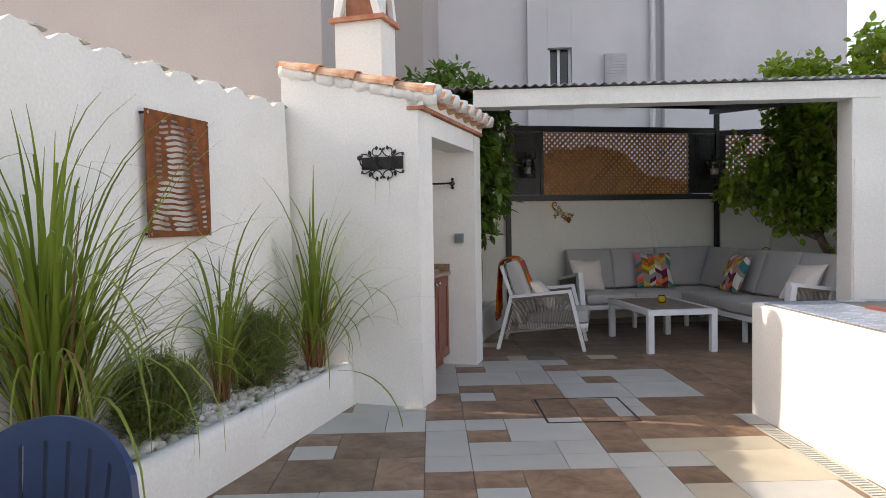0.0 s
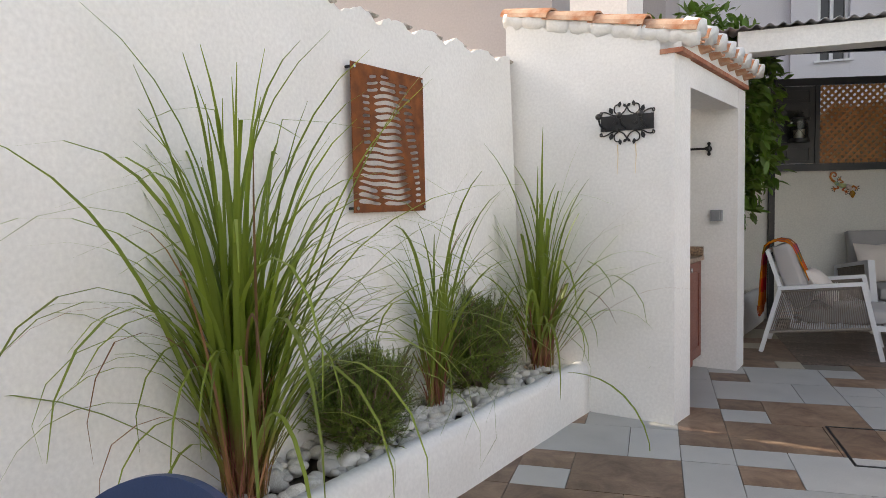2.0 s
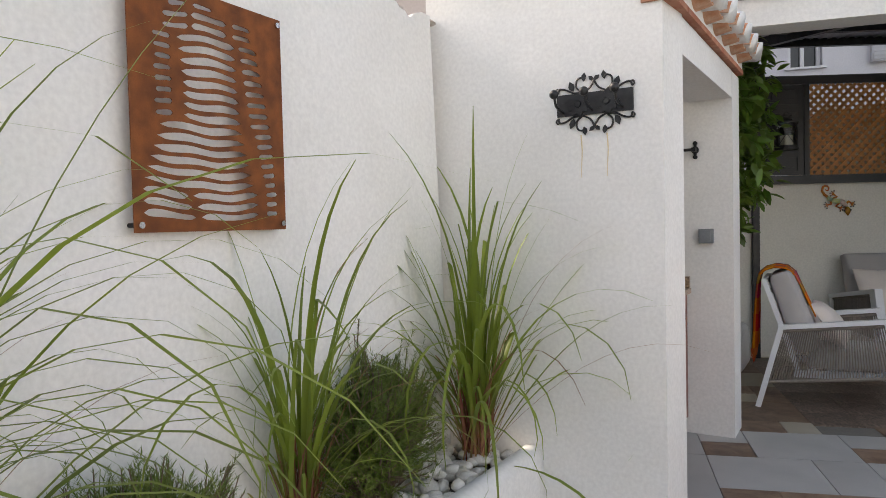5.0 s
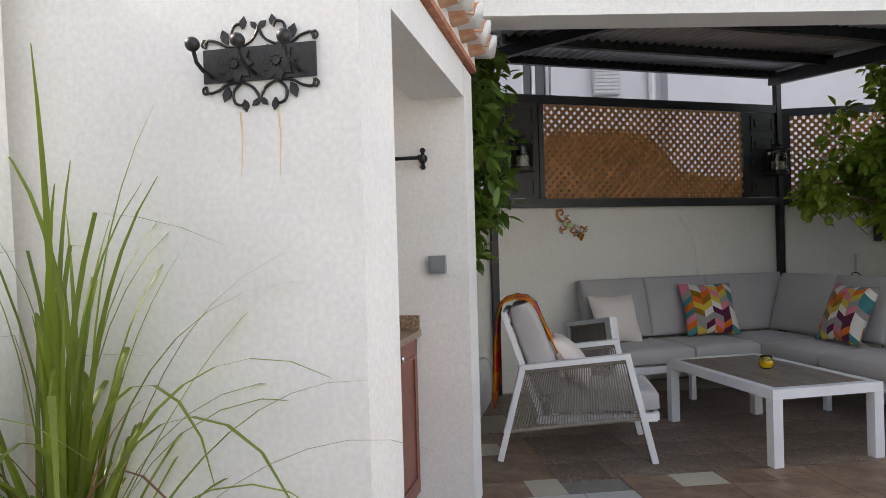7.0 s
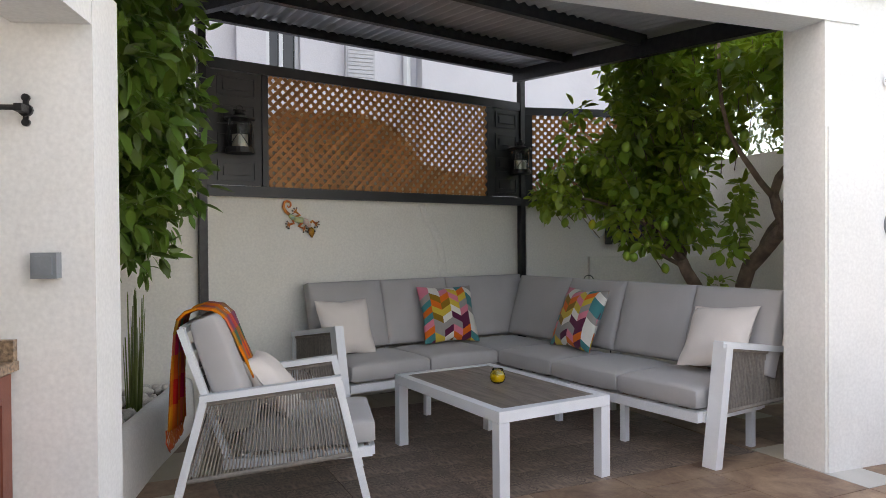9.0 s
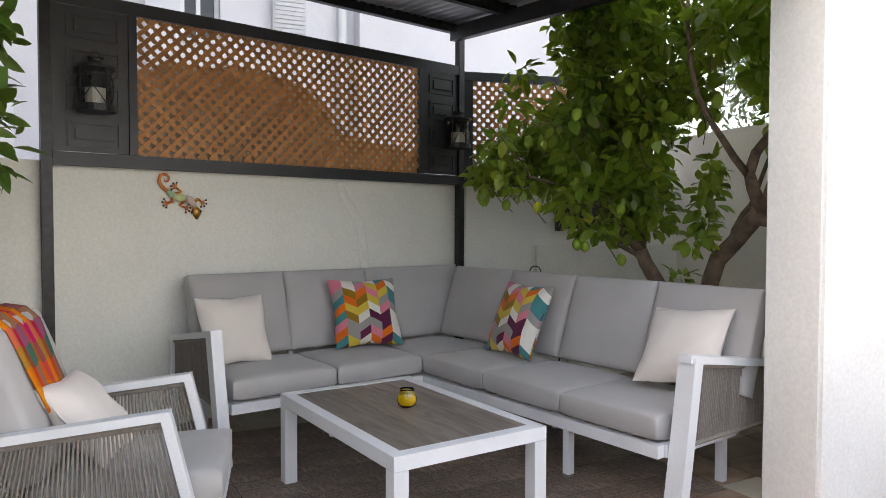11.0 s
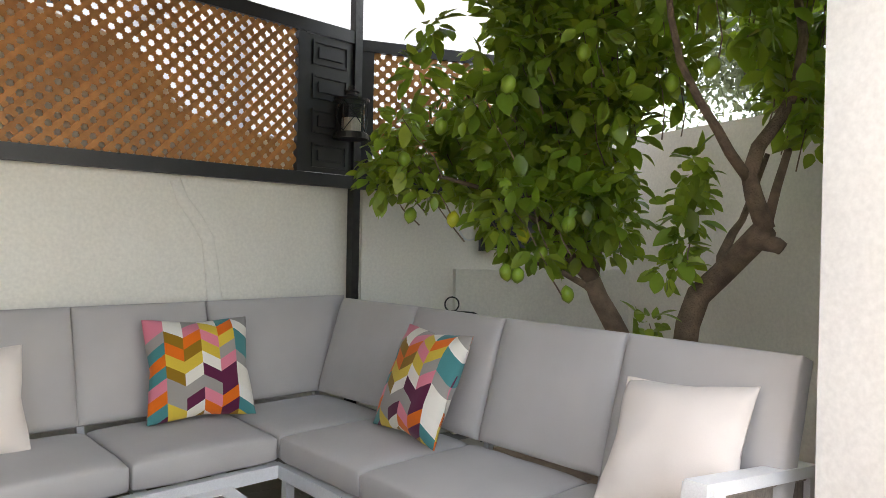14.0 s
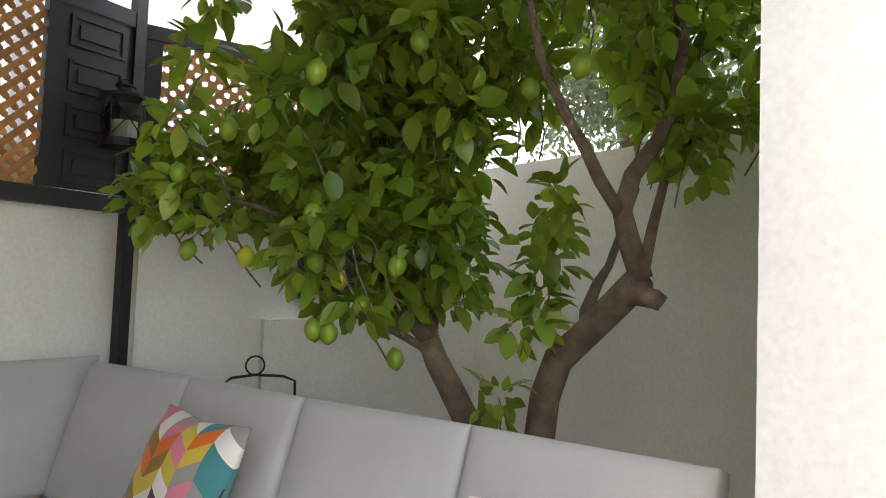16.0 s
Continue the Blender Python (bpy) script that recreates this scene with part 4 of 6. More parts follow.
# crown: an uneven mass over the sofa's corner and a higher one over the second trunk
TC, TS = math.cos(radians(-41.8)), math.sin(radians(-41.8))
for i in range(3300):
    x, y, z = rc.uniform(-1.45, 1.55), rc.uniform(1.8, 3.4), rc.uniform(1.2, 3.3)
    a = ((x + 0.32) / 0.70) ** 2 + ((y - 2.72) / 0.62) ** 2 + ((z - 2.28) / 0.95) ** 2
    b = ((x + 0.22) / 0.46) ** 2 + ((y - 2.62) / 0.40) ** 2 + ((z - 1.55) / 0.34) ** 2
    c_ = ((x - 0.80) / 0.72) ** 2 + ((y - 2.5) / 0.72) ** 2 + ((z - 2.66) / 0.82) ** 2
    d = ((x + 0.98) / 0.30) ** 2 + ((y - 2.75) / 0.35) ** 2 + ((z - 1.66) / 0.17) ** 2
    w_ = Vector((2.53 + x * TC - y * TS, 5.98 + x * TS + y * TC, z))
    if (min(a, b, d) < 1 or c_ < 1 and rc.random() < 0.55) and noise.noise(w_ * 3.2) > -0.2 and rc.random() < 0.74 and not (z < 1.5 and x < -0.62) and not (z > 2.0 and x < -0.60 - 0.1 * noise.noise((z * 3, y * 3, 1))):
        rf = BI @ w_
        if z > 2.2 and rf.x < 3.12 - 0.223 * -rf.y or 0.10 < x < 0.40 and z < 1.74:
            continue
        cl.append((tuple(w_ - T0), rc.uniform(0.09, 0.15)))
# hanging sprays
for p in ((4.42, 7.50, 1.62), (4.40, 7.52, 1.50), (4.42, 7.55, 1.38), (4.42, 7.58, 1.26), (4.40, 7.62, 1.16), (4.36, 7.70, 0.90), (3.5, 8.55, 1.56), (3.42, 8.6, 1.52), (3.6, 8.45, 1.50), (3.45, 8.3, 2.05), (3.48, 8.25, 2.25), (3.42, 8.4, 1.85), (4.75, 7.15, 1.72), (4.66, 7.12, 1.85), (3.95, 8.0, 1.22)):
    cl.append((tuple(Vector(p) - T0), 0.08))
crown_mesh("crown", cl, 0.103, 25, 7, LEMONL, "lemon", tree, "dense glossy green leaves")
crown_mesh("yellow_leaves", rc.sample(cl, 26), 0.09, 1, 8, YLEAF, "lemon", tree, "a few yellowing leaves")
tw = bmesh.new()
for c_, rad in cl[::3]:
    c_ = Vector(c_)
    tube(tw, bent(c_ * 0.86 + Vector((0, 0, -0.03)), c_, 3, 0.02, int(c_.x * 1000)), 0.004, 4, 0.002, cap=False)
tagged(part("twig_mass", tw, BARK, tree), kind="stuff")
lb = bmesh.new()
bmesh.ops.create_icosphere(lb, subdivisions=2, radius=0.033)
for v in lb.verts:
    v.co.z *= 1.22
    if abs(v.co.z) > 0.036:
        v.co.z *= 1.14
lme = bpy.data.meshes.new("lemon")
lb.to_mesh(lme)
lb.free()
lme.materials.append(LEMONG)
for f_ in lme.polygons:
    f_.use_smooth = True
lme2 = lme.copy()
lme2.materials.clear()
lme2.materials.append(LEMONY)
LEMONS = [(3.61, 7.79, 1.92, 0), (3.55, 8.55, 1.39, 0), (3.69, 8.36, 1.37, 1), (3.47, 8.47, 1.66, 0), (3.73, 7.97, 1.51, 0), (3.92, 8.09, 1.3, 1), (3.83, 8.1, 1.36, 0), (3.83, 8.17, 1.28, 0), (3.98, 7.83, 1.35, 0), (3.85, 8.03, 1.11, 0), (3.82, 8.08, 1.12, 0), (3.99, 8.04, 1.21, 0), (4.09, 7.96, 1.02, 0), (4.16, 7.22, 1.95, 0), (4.11, 7.61, 1.98, 0), (4.24, 7.49, 1.95, 0), (3.96, 7.73, 2.09, 0), (3.55, 8.25, 1.8, 0), (4.04, 8.12, 1.26, 0), (3.76, 8.23, 1.42, 0)]
for x, y, z, yel in LEMONS:
    o = new("lemon", lme2 if yel else lme)
    o.parent = tree
    o.matrix_basis = Matrix.Translation(Vector((x, y, z)) - T0) @ pose(0, 0, 0, rc.uniform(-20, 20), rc.uniform(-20, 20), 0)

# orange tree in the corner planter
ot = empty("orange_tree", KIT @ pose(-0.62, 2.75, 0.3), "dense dark green orange tree growing out of the corner planter", "tree")
part("trunk", tube(bmesh.new(), [(0, 0, -0.1), (0.03, 0.02, 0.5), (0.0, 0, 1.2), (0.05, -0.05, 2.1)], 0.06, 10, 0.03), BARK, ot, "slender brown trunk", smooth=True)
for i in range(7):
    q = i * 0.95
    part("limb", tube(bmesh.new(), bent((0, 0, 1.1 + 0.1 * i), (0.42 * math.cos(q), 0.4 * math.sin(q), 1.6 + 0.15 * i), 4, 0.03, i), 0.02, 7, 0.008), BARK, ot, smooth=True)
ro = random.Random(31)
oc = []
for i in range(950):
    x, y, z = ro.uniform(-0.75, 0.75), ro.uniform(-0.85, 0.75), ro.uniform(0.8, 2.75)
    a = (x / 0.66) ** 2 + (y / 0.75) ** 2 + ((z - 1.85) / 0.85) ** 2
    b = ((x - 0.34) / 0.34) ** 2 + ((y - 0.1) / 0.45) ** 2 + ((z - 1.35) / 0.5) ** 2
    if a < 1 or b < 1:
        oc.append(((x, y, z), ro.uniform(0.10, 0.16)))
crown_mesh("crown", oc, 0.118, 24, 17, ORANGEL, "orange", ot, "dense drooping dark green leaves", 0.9)

# horsetail reeds in the corner planter
reed = empty("horsetail_reed", KIT @ pose(-0.42, 3.25, 0.27), "thin upright green horsetail reeds in the corner planter", "plant")
for i in range(26):
    q, a = ro.uniform(0, 6.28), ro.uniform(0, 0.05)
    part("reed", tube(bmesh.new(), [(a * math.cos(q), a * math.sin(q), -0.03), (1.6 * a * math.cos(q), 1.6 * a * math.sin(q), ro.uniform(0.4, 0.75))], 0.004, 5, 0.002), REEDG, reed)

# olive-grey tree beyond the garden wall, seen over it
ov = empty("olive_tree", pose(6.6, 8.6, 0), "olive tree standing beyond the garden wall", "tree")
part("trunk", tube(bmesh.new(), [(0, 0, 0), (0.1, 0, 1.2), (0.05, 0.1, 2.6)], 0.13, 10, 0.07), BARK, ov, smooth=True)
cc = []
for i in range(300):
    d = Vector((ro.gauss(0, 1), ro.gauss(0, 1), ro.gauss(0, 1))).normalized() * ro.uniform(0.2, 1)
    if noise.noise(d * 2.3) > -0.3:
        cc.append(((d.x * 1.0, d.y * 1.5, 2.8 + d.z * 1.0), 0.2))
crown_mesh("crown", cc, 0.075, 30, 19, OLIVEL, "orange", ov, "grey-green fine leaves", 0.3)

# ---- soft furnishings ----
def cushion(name, size, parent, m, material=FABRIC, crown=0.03, label="", pinch=0.0, seed=0, n_=14, uvs=False):
    """A stuffed box: swollen faces, rounded edges, seam, slack corners."""
    sx_, sy_, sz_ = size
    b = bmesh.new()
    uvl = b.loops.layers.uv.new("UVMap")
    g_, st_ = {}, {}
    for side in (-1, 1):
        for i in range(n_ + 1):
            for j in range(n_ + 1):
                a, c_ = 2 * i / n_ - 1, 2 * j / n_ - 1
                # points crowd towards the edges
                a, c_ = math.sin(a * math.pi / 2), math.sin(c_ * math.pi / 2)
                e = (max(0.0, 1 - a ** 8) * max(0.0, 1 - c_ ** 8)) ** 0.5
                st_[i, j] = ((a + 1) / 2, (c_ + 1) / 2)
                dome = (1 - a * a) * (1 - c_ * c_)
                k_ = 1 - pinch * (1 - abs(a * c_)) * max(abs(a), abs(c_)) ** 4
                z = side * (sz_ / 2 * (0.62 + 0.38 * e) * (1 if pinch == 0 else e ** 0.8) + crown * dome)
                if pinch:
                    z = side * (sz_ / 2) * max(0.0, 1 - abs(a) ** 2.6) ** 0.6 * max(0.0, 1 - abs(c_) ** 2.6) ** 0.6
                rr = 1 - (0.0 if pinch else 0.012) * (1 - e)
                z += 0.004 * noise.noise((a * 2.5 + seed, c_ * 2.5, side)) * (1 + 2 * bool(pinch))
                g_[side, i, j] = b.verts.new((a * sx_ / 2 * k_ * rr, c_ * sy_ / 2 * k_ * rr, z))
    for side in (-1, 1):
        for i in range(n_):
            for j in range(n_):
                q = [(i, j), (i + 1, j), (i + 1, j + 1), (i, j + 1)]
                f_ = b.faces.new([g_[side, x, y] for x, y in (q if side > 0 else q[::-1])])
                for lp, (x, y) in zip(f_.loops, (q if side > 0 else q[::-1])):
                    lp[uvl].uv = st_[x, y]
    rim = [(i, 0) for i in range(n_)] + [(n_, j) for j in range(n_)] + [(i, n_) for i in range(n_, 0, -1)] + [(0, j) for j in range(n_, 0, -1)]
    for k_ in range(len(rim)):
        p, q = rim[k_], rim[(k_ + 1) % len(rim)]
        f_ = b.faces.new((g_[-1, *p], g_[-1, *q], g_[1, *q], g_[1, *p]))
        for lp, (x, y) in zip(f_.loops, (p, q, q, p)):
            lp[uvl].uv = st_[x, y]
    if pinch:
        bmesh.ops.remove_doubles(b, verts=b.verts[:], dist=0.0008)
    else:
        bmesh.ops.bevel(b, geom=[e for e in b.edges if len(e.link_faces) == 2 and e.calc_face_angle(0) > 0.9], offset=0.014, segments=3, affect="EDGES")
    o = part(name, b, material, parent, label, smooth=True)
    o.matrix_basis = m
    return o


def pillow(m, size, material, label, seed):
    e = empty("pillow", m, label, "pillow", "scatter pillows")
    cushion("cover", (size, size, 0.15), e, pose(0, 0, 0), material, pinch=0.10, seed=seed, n_=20)
    return e


# ---- corner sofa, in its own frame ----
SF = pose(2.8126, 8.2966, 0, 0, 0, 12.8)     # origin at the inner front corner of the seats
sofa = empty("corner_sofa", SF, "L-shaped white aluminium garden sofa with grey cushions and rope arms", "sofa")


def bar(name, p, q, w_=0.04, h_=0.04, mat_=WHITEM, parent=None, label="", upv=(0, 0, 1)):
    return part(name, beam(bmesh.new(), p, q, w_, h_, upv), mat_, parent, label, bev=0.003)


B = 0.62
for p, q in (((-1.23, 0.025, 0.265), (0.03, 0.025, 0.265)), ((-1.23, B, 0.265), (0.64, B, 0.265)), ((0.025, -1.76, 0.265), (0.025, 0.0, 0.265)), ((B, -1.76, 0.265), (B, B - 0.03, 0.265)), ((-1.23, 0.05, 0.265), (-1.23, B - 0.025, 0.265)), ((0.05, -1.75, 0.265), (B - 0.025, -1.75, 0.265)), ((0.0, 0.05, 0.265), (0.0, B - 0.025, 0.265))):
    bar("rail", p, q, 0.045, 0.055, parent=sofa)
for u, v in ((0.06, -1.19), (0.06, -0.60), (0.05, 0.0), (B - 0.03, B - 0.03), (B - 0.03, -0.60), (-0.6, 0.06), (B - 0.03, -1.7), (-1.19, B - 0.03)):
    bar("leg", (u, v, 0), (u, v, 0.237), 0.04, 0.04, parent=sofa, upv=(0, 1, 0))
for i in range(8):
    bar("slat", (-1.19 + i * 0.16, 0.05, 0.285), (-1.19 + i * 0.16, B - 0.03, 0.285), 0.05, 0.012, parent=sofa)
for i in range(12):
    bar("slat", (0.05, -1.68 + i * 0.145, 0.285), (B - 0.03, -1.68 + i * 0.145, 0.285), 0.05, 0.012, parent=sofa)
for u in (-1.2, -0.6, 0.0, 0.6):
    bar("back_post", (u, 0.64, 0.29), (u, 0.76, 0.86), 0.03, 0.03, parent=sofa, upv=(0, 1, 0))
bar("back_rail", (-1.22, 0.765, 0.86), (0.74, 0.765, 0.86), 0.03, 0.03, parent=sofa)
for v in (-1.73, -1.18, -0.6, 0.0):
    bar("back_post", (0.64, v, 0.29), (0.77, v, 0.86), 0.03, 0.03, parent=sofa, upv=(0, 1, 0))
bar("back_rail", (0.775, -1.76, 0.86), (0.775, 0.74, 0.86), 0.03, 0.03, parent=sofa)


def rope_panel(parent, a, b, c_, d, n_, label="taupe rope weave"):
    """Upright ropes between the bar a-b and the bar c-d."""
    grp = part("rope_weave", bmesh.new(), ROPE, parent, label)
    bm_ = bmesh.new()
    a, b, c_, d = map(Vector, (a, b, c_, d))
    for i in range(n_):
        s = (i + 0.5) / n_
        tube(bm_, [c_.lerp(d, s), c_.lerp(d, s).lerp(a.lerp(b, s), 0.5), a.lerp(b, s)], (b - a).length / n_ * 0.33, 6, cap=False)
    bm_.to_mesh(grp.data)
    bm_.free()
    for f_ in grp.data.polygons:
        f_.use_smooth = True
    part("wound_bar", tube(bmesh.new(), [a, b], 0.012, 8), ROPE, grp)
    part("wound_bar", tube(bmesh.new(), [c_, d], 0.012, 8), ROPE, grp)
    return grp


# right arm: slanted front leg, arm falling to the back
v = -1.82
bar("arm_leg", (0.045, v, 0), (0.15, v, 0.672), 0.06, 0.085, parent=sofa, upv=(0, 1, 0))
bar("arm_top", (0.105, v, 0.672), (0.82, v, 0.575), 0.06, 0.035, parent=sofa)
bar("arm_rear", (0.81, v, 0.0), (0.81, v, 0.56), 0.04, 0.04, parent=sofa, upv=(0, 1, 0))
rope_panel(sofa, (0.20, v, 0.635), (0.785, v, 0.555), (0.15, v, 0.29), (0.785, v, 0.29), 44)
# left arm
u = -1.30
bar("arm_leg", (u, -0.08, 0), (u, 0.07, 0.672), 0.085, 0.06, parent=sofa, upv=(1, 0, 0))
bar("arm_top", (u, 0.03, 0.675), (u, 0.81, 0.555), 0.06, 0.035, parent=sofa)
bar("arm_rear", (u, 0.80, 0.0), (u, 0.80, 0.54), 0.04, 0.04, parent=sofa, upv=(1, 0, 0))
rope_panel(sofa, (u, 0.12, 0.635), (u, 0.775, 0.535), (u, 0.08, 0.29), (u, 0.775, 0.32), 40, "dark taupe rope weave")
# seat cushions
SZ = 0.365
for i, (uc, vc, su, sv) in enumerate(((-0.915, 0.29, 0.62, 0.58), (-0.30, 0.29, 0.60, 0.58), (0.305, 0.295, 0.60, 0.58), (0.29, -0.29, 0.58, 0.575), (0.29, -0.88, 0.58, 0.59), (0.29, -1.465, 0.58, 0.575))):
    cushion("seat_cushion", (su, sv, 0.135), sofa, pose(uc, vc, SZ), crown=0.006, seed=i)
# back cushions, leaning on the frame
for i, (uc, wd) in enumerate(((-0.943, 0.62), (-0.335, 0.605), (0.385, 0.83))):
    cushion("back_cushion", (wd, 0.52, 0.13), sofa, pose(uc, 0.655, 0.685, 74, 0, (1.2, -1.5, 0.5)[i]), crown=0.016, seed=10 + i)
for i, (vc, wd) in enumerate(((0.235, 0.60), (-0.36, 0.59), (-0.95, 0.59), (-1.545, 0.605))):
    cushion("back_cushion", (wd, 0.52, 0.13), sofa, pose(0.66, vc, 0.685, 72, 0, -90 + (3, -2, 1, -1)[i]), crown=0.016, seed=20 + i)

pillow(SF @ pose(-1.06, 0.43, 0.625, 68, 0, 2), 0.42, BEIGEF, "plain off-white pillow leaning in the sofa corner seat", 1)
pillow(SF @ pose(-0.165, 0.43, 0.665, 67, 0, -10), 0.47, CHEVRON, "multicolour chevron pillow leaning on the sofa back", 2)
pillow(SF @ pose(0.43, -0.42, 0.665, 67, 0, -97), 0.47, CHEVRON, "multicolour chevron pillow leaning askew on the sofa", 3)
pillow(SF @ pose(0.45, -1.575, 0.66, 54, -4.6, -86), 0.43, BEIGEF, "plain off-white pillow beside the rope arm of the sofa", 4)

# ---- coffee table ----
TB = pose(2.235, 7.13, 0, 0, 0, 9.5)
table = empty("coffee_table", TB, "low white aluminium table with wood-look ceramic top", "table")
W2, L2, TH = 0.355, 0.56, 0.43
for a, b in (((-W2, -L2, TH - 0.055), (W2, -L2 + 0.055, TH)), ((-W2, L2 - 0.055, TH - 0.055), (W2, L2, TH)), ((-W2, -L2 + 0.056, TH - 0.055), (-W2 + 0.055, L2 - 0.056, TH)), ((W2 - 0.055, -L2 + 0.056, TH - 0.055), (W2, L2 - 0.056, TH))):
    part("rim", boxbm(a, b), WHITEM, table, bev=0.003)
for x in (-W2 + 0.03, W2 - 0.03):
    for y in (-L2 + 0.03, L2 - 0.03):
        part("leg", boxbm((x - 0.03, y - 0.03, 0), (x + 0.03, y + 0.03, TH - 0.057)), WHITEM, table, bev=0.003)
for i in range(3):
    x0 = -W2 + 0.057 + i * 0.1995
    part("board", boxbm((x0, -L2 + 0.057, TH - 0.02), (x0 + 0.1975, L2 - 0.057, TH - 0.002)), BOARD, table, "grey-brown wood-look board", bev=0.0015)


def lathe(prof_, n_=24):
    b = bmesh.new()
    rows = [[b.verts.new((r * math.cos(2 * math.pi * k_ / n_), r * math.sin(2 * math.pi * k_ / n_), z)) for k_ in range(n_)] for r, z in prof_]
    for r0, r1 in zip(rows, rows[1:]):
        for k_ in range(n_):
            j = (k_ + 1) % n_
            b.faces.new((r0[k_], r0[j], r1[j], r1[k_]))
    b.faces.new(rows[0][::-1])
    if prof_[-1][0] > 0.001:
        b.faces.new(rows[-1])
    return b


candle = empty("candle_jar", TB @ pose(0.035, 0.015, TH - 0.002), "round yellow glass jar with a yellow candle on the table", "candle")
g_ = lathe([(0.026, 0.0), (0.040, 0.012), (0.046, 0.032), (0.043, 0.055), (0.034, 0.072), (0.034, 0.082), (0.031, 0.082), (0.031, 0.071), (0.040, 0.054), (0.043, 0.032), (0.037, 0.014), (0.024, 0.005)])
o = part("jar", g_, YGLASS, candle, "yellow glass jar", smooth=True)
o.visible_shadow = False
part("wax", lathe([(0.022, 0.006), (0.0365, 0.015), (0.042, 0.032), (0.041, 0.046)]), YELLOWW, candle, "yellow wax", smooth=True)
part("wick", tube(bmesh.new(), [(0, 0, 0.044), (0.002, 0, 0.06)], 0.0012, 5), BLACKM, candle)

# ---- armchair ----
AC = pose(1.004, 7.08, 0, 0, 0, -10.3)
chair = empty("garden_armchair", AC, "white aluminium garden armchair with grey cushions and rope sides", "armchair")
for s in (-1, 1):
    y = 0.305 * s
    bar("front_leg", (0.44, y, 0), (0.30, y, 0.605), 0.035, 0.045, parent=chair, upv=(0, 1, 0))
    bar("rear_leg", (-0.44, y, 0), (-0.30, y, 0.53), 0.035, 0.04, parent=chair, upv=(0, 1, 0))
    bar("armrest", (-0.315, y, 0.545), (0.315, y, 0.61), 0.05, 0.03, parent=chair)
    bar("back_post", (-0.20, y - 0.03 * s, 0.27), (-0.40, y - 0.03 * s, 0.86), 0.03, 0.045, parent=chair, upv=(0, 1, 0))
    bar("seat_rail", (-0.22, y - 0.03 * s, 0.235), (0.46, y - 0.03 * s, 0.255), 0.03, 0.045, parent=chair)
    rope_panel(chair, (-0.285, y, 0.52), (0.305, y, 0.58), (-0.395, y, 0.17), (0.38, y, 0.255), 46)
bar("seat_rail", (0.46, -0.26, 0.255), (0.46, 0.26, 0.255), 0.03, 0.045, parent=chair)
bar("seat_rail", (-0.21, -0.26, 0.235), (-0.21, 0.26, 0.235), 0.03, 0.04, parent=chair)
bar("back_rail", (-0.395, -0.26, 0.85), (-0.395, 0.26, 0.85), 0.03, 0.03, parent=chair)
for i in range(4):
    z = 0.40 + i * 0.12
    bar("back_slat", (-0.215 - (z - 0.3) * 0.335, -0.26, z), (-0.215 - (z - 0.3) * 0.335, 0.26, z), 0.012, 0.04, parent=chair)
for i in range(5):
    bar("seat_slat", (-0.12 + 0.13 * i, -0.255, 0.263), (-0.12 + 0.13 * i, 0.255, 0.263), 0.05, 0.012, parent=chair)
cushion("seat_cushion", (0.62, 0.53, 0.13), chair, pose(0.17, 0, 0.335, 0, -1.5, 0), crown=0.008, seed=41)
cushion("back_cushion", (0.55, 0.55, 0.15), chair, pose(-0.222, 0, 0.645, 71, 0, 90), crown=0.02, seed=42)
pillow(AC @ pose(-0.01, 0.0, 0.545, 52, 0, 84), 0.36, BEIGEF, "small off-white pillow on the garden armchair", 5)

# plaid throw over the back of the armchair
thr = empty("throw_blanket", AC, "orange, pink and green plaid blanket hung over the armchair back", "blanket")
prof_ = [(-0.475, 0.36), (-0.47, 0.48), (-0.465, 0.60), (-0.458, 0.72), (-0.45, 0.82), (-0.435, 0.885), (-0.40, 0.915), (-0.34, 0.935), (-0.27, 0.925), (-0.215, 0.88), (-0.18, 0.81), (-0.15, 0.74), (-0.12, 0.67), (-0.09, 0.60)]
b = bmesh.new()
uvl = b.loops.layers.uv.new("UVMap")
NX = 22
rows = []
for i, (x, z) in enumerate(prof_):
    s = i / (len(prof_) - 1)
    wd = 0.36 if s < 0.5 else 0.36 - 0.2 * (s - 0.5)
    rows.append([b.verts.new((x - 0.018 * math.sin(j * 1.25) * max(0, 1 - 1.6 * s) + (0.012 * noise.noise((j * 0.5, s * 4, 0))), -0.175 + wd * j / NX + 0.02 * noise.noise((s * 3, j * 0.2, 3)), z + 0.008 * math.sin(j * 0.9) * (s > 0.4) + 0.006)) for j in range(NX + 1)])
for i in range(len(rows) - 1):
    for j in range(NX):
        f_ = b.faces.new((rows[i][j], rows[i][j + 1], rows[i + 1][j + 1], rows[i + 1][j]))
        for lp, (ii, jj) in zip(f_.loops, ((i, j), (i, j + 1), (i + 1, j + 1), (i + 1, j))):
            lp[uvl].uv = (jj / NX, ii / (len(rows) - 1))
o = part("cloth", b, PLAID, thr, smooth=True)
sm = o.modifiers.new("thick", "SOLIDIFY")
sm.thickness = 0.006
fr = bmesh.new()
for j in range(46):
    y = -0.175 + 0.36 * j / 45
    tube(fr, [(-0.475 - 0.018 * math.sin(j * 0.6), y, 0.37), (-0.478 - 0.012 * math.sin(j * 0.6 + 1), y + rng.uniform(-0.006, 0.006), 0.32), (-0.475, y + rng.uniform(-0.012, 0.012), 0.275 + rng.uniform(-0.01, 0.012))], 0.0022, 4)
FRINGE = mat("red_wool_fringe", (0.42, 0.04, 0.015), 0.95, 0, (0.5, 0.16, 0.02), 12, 200, 0.2)
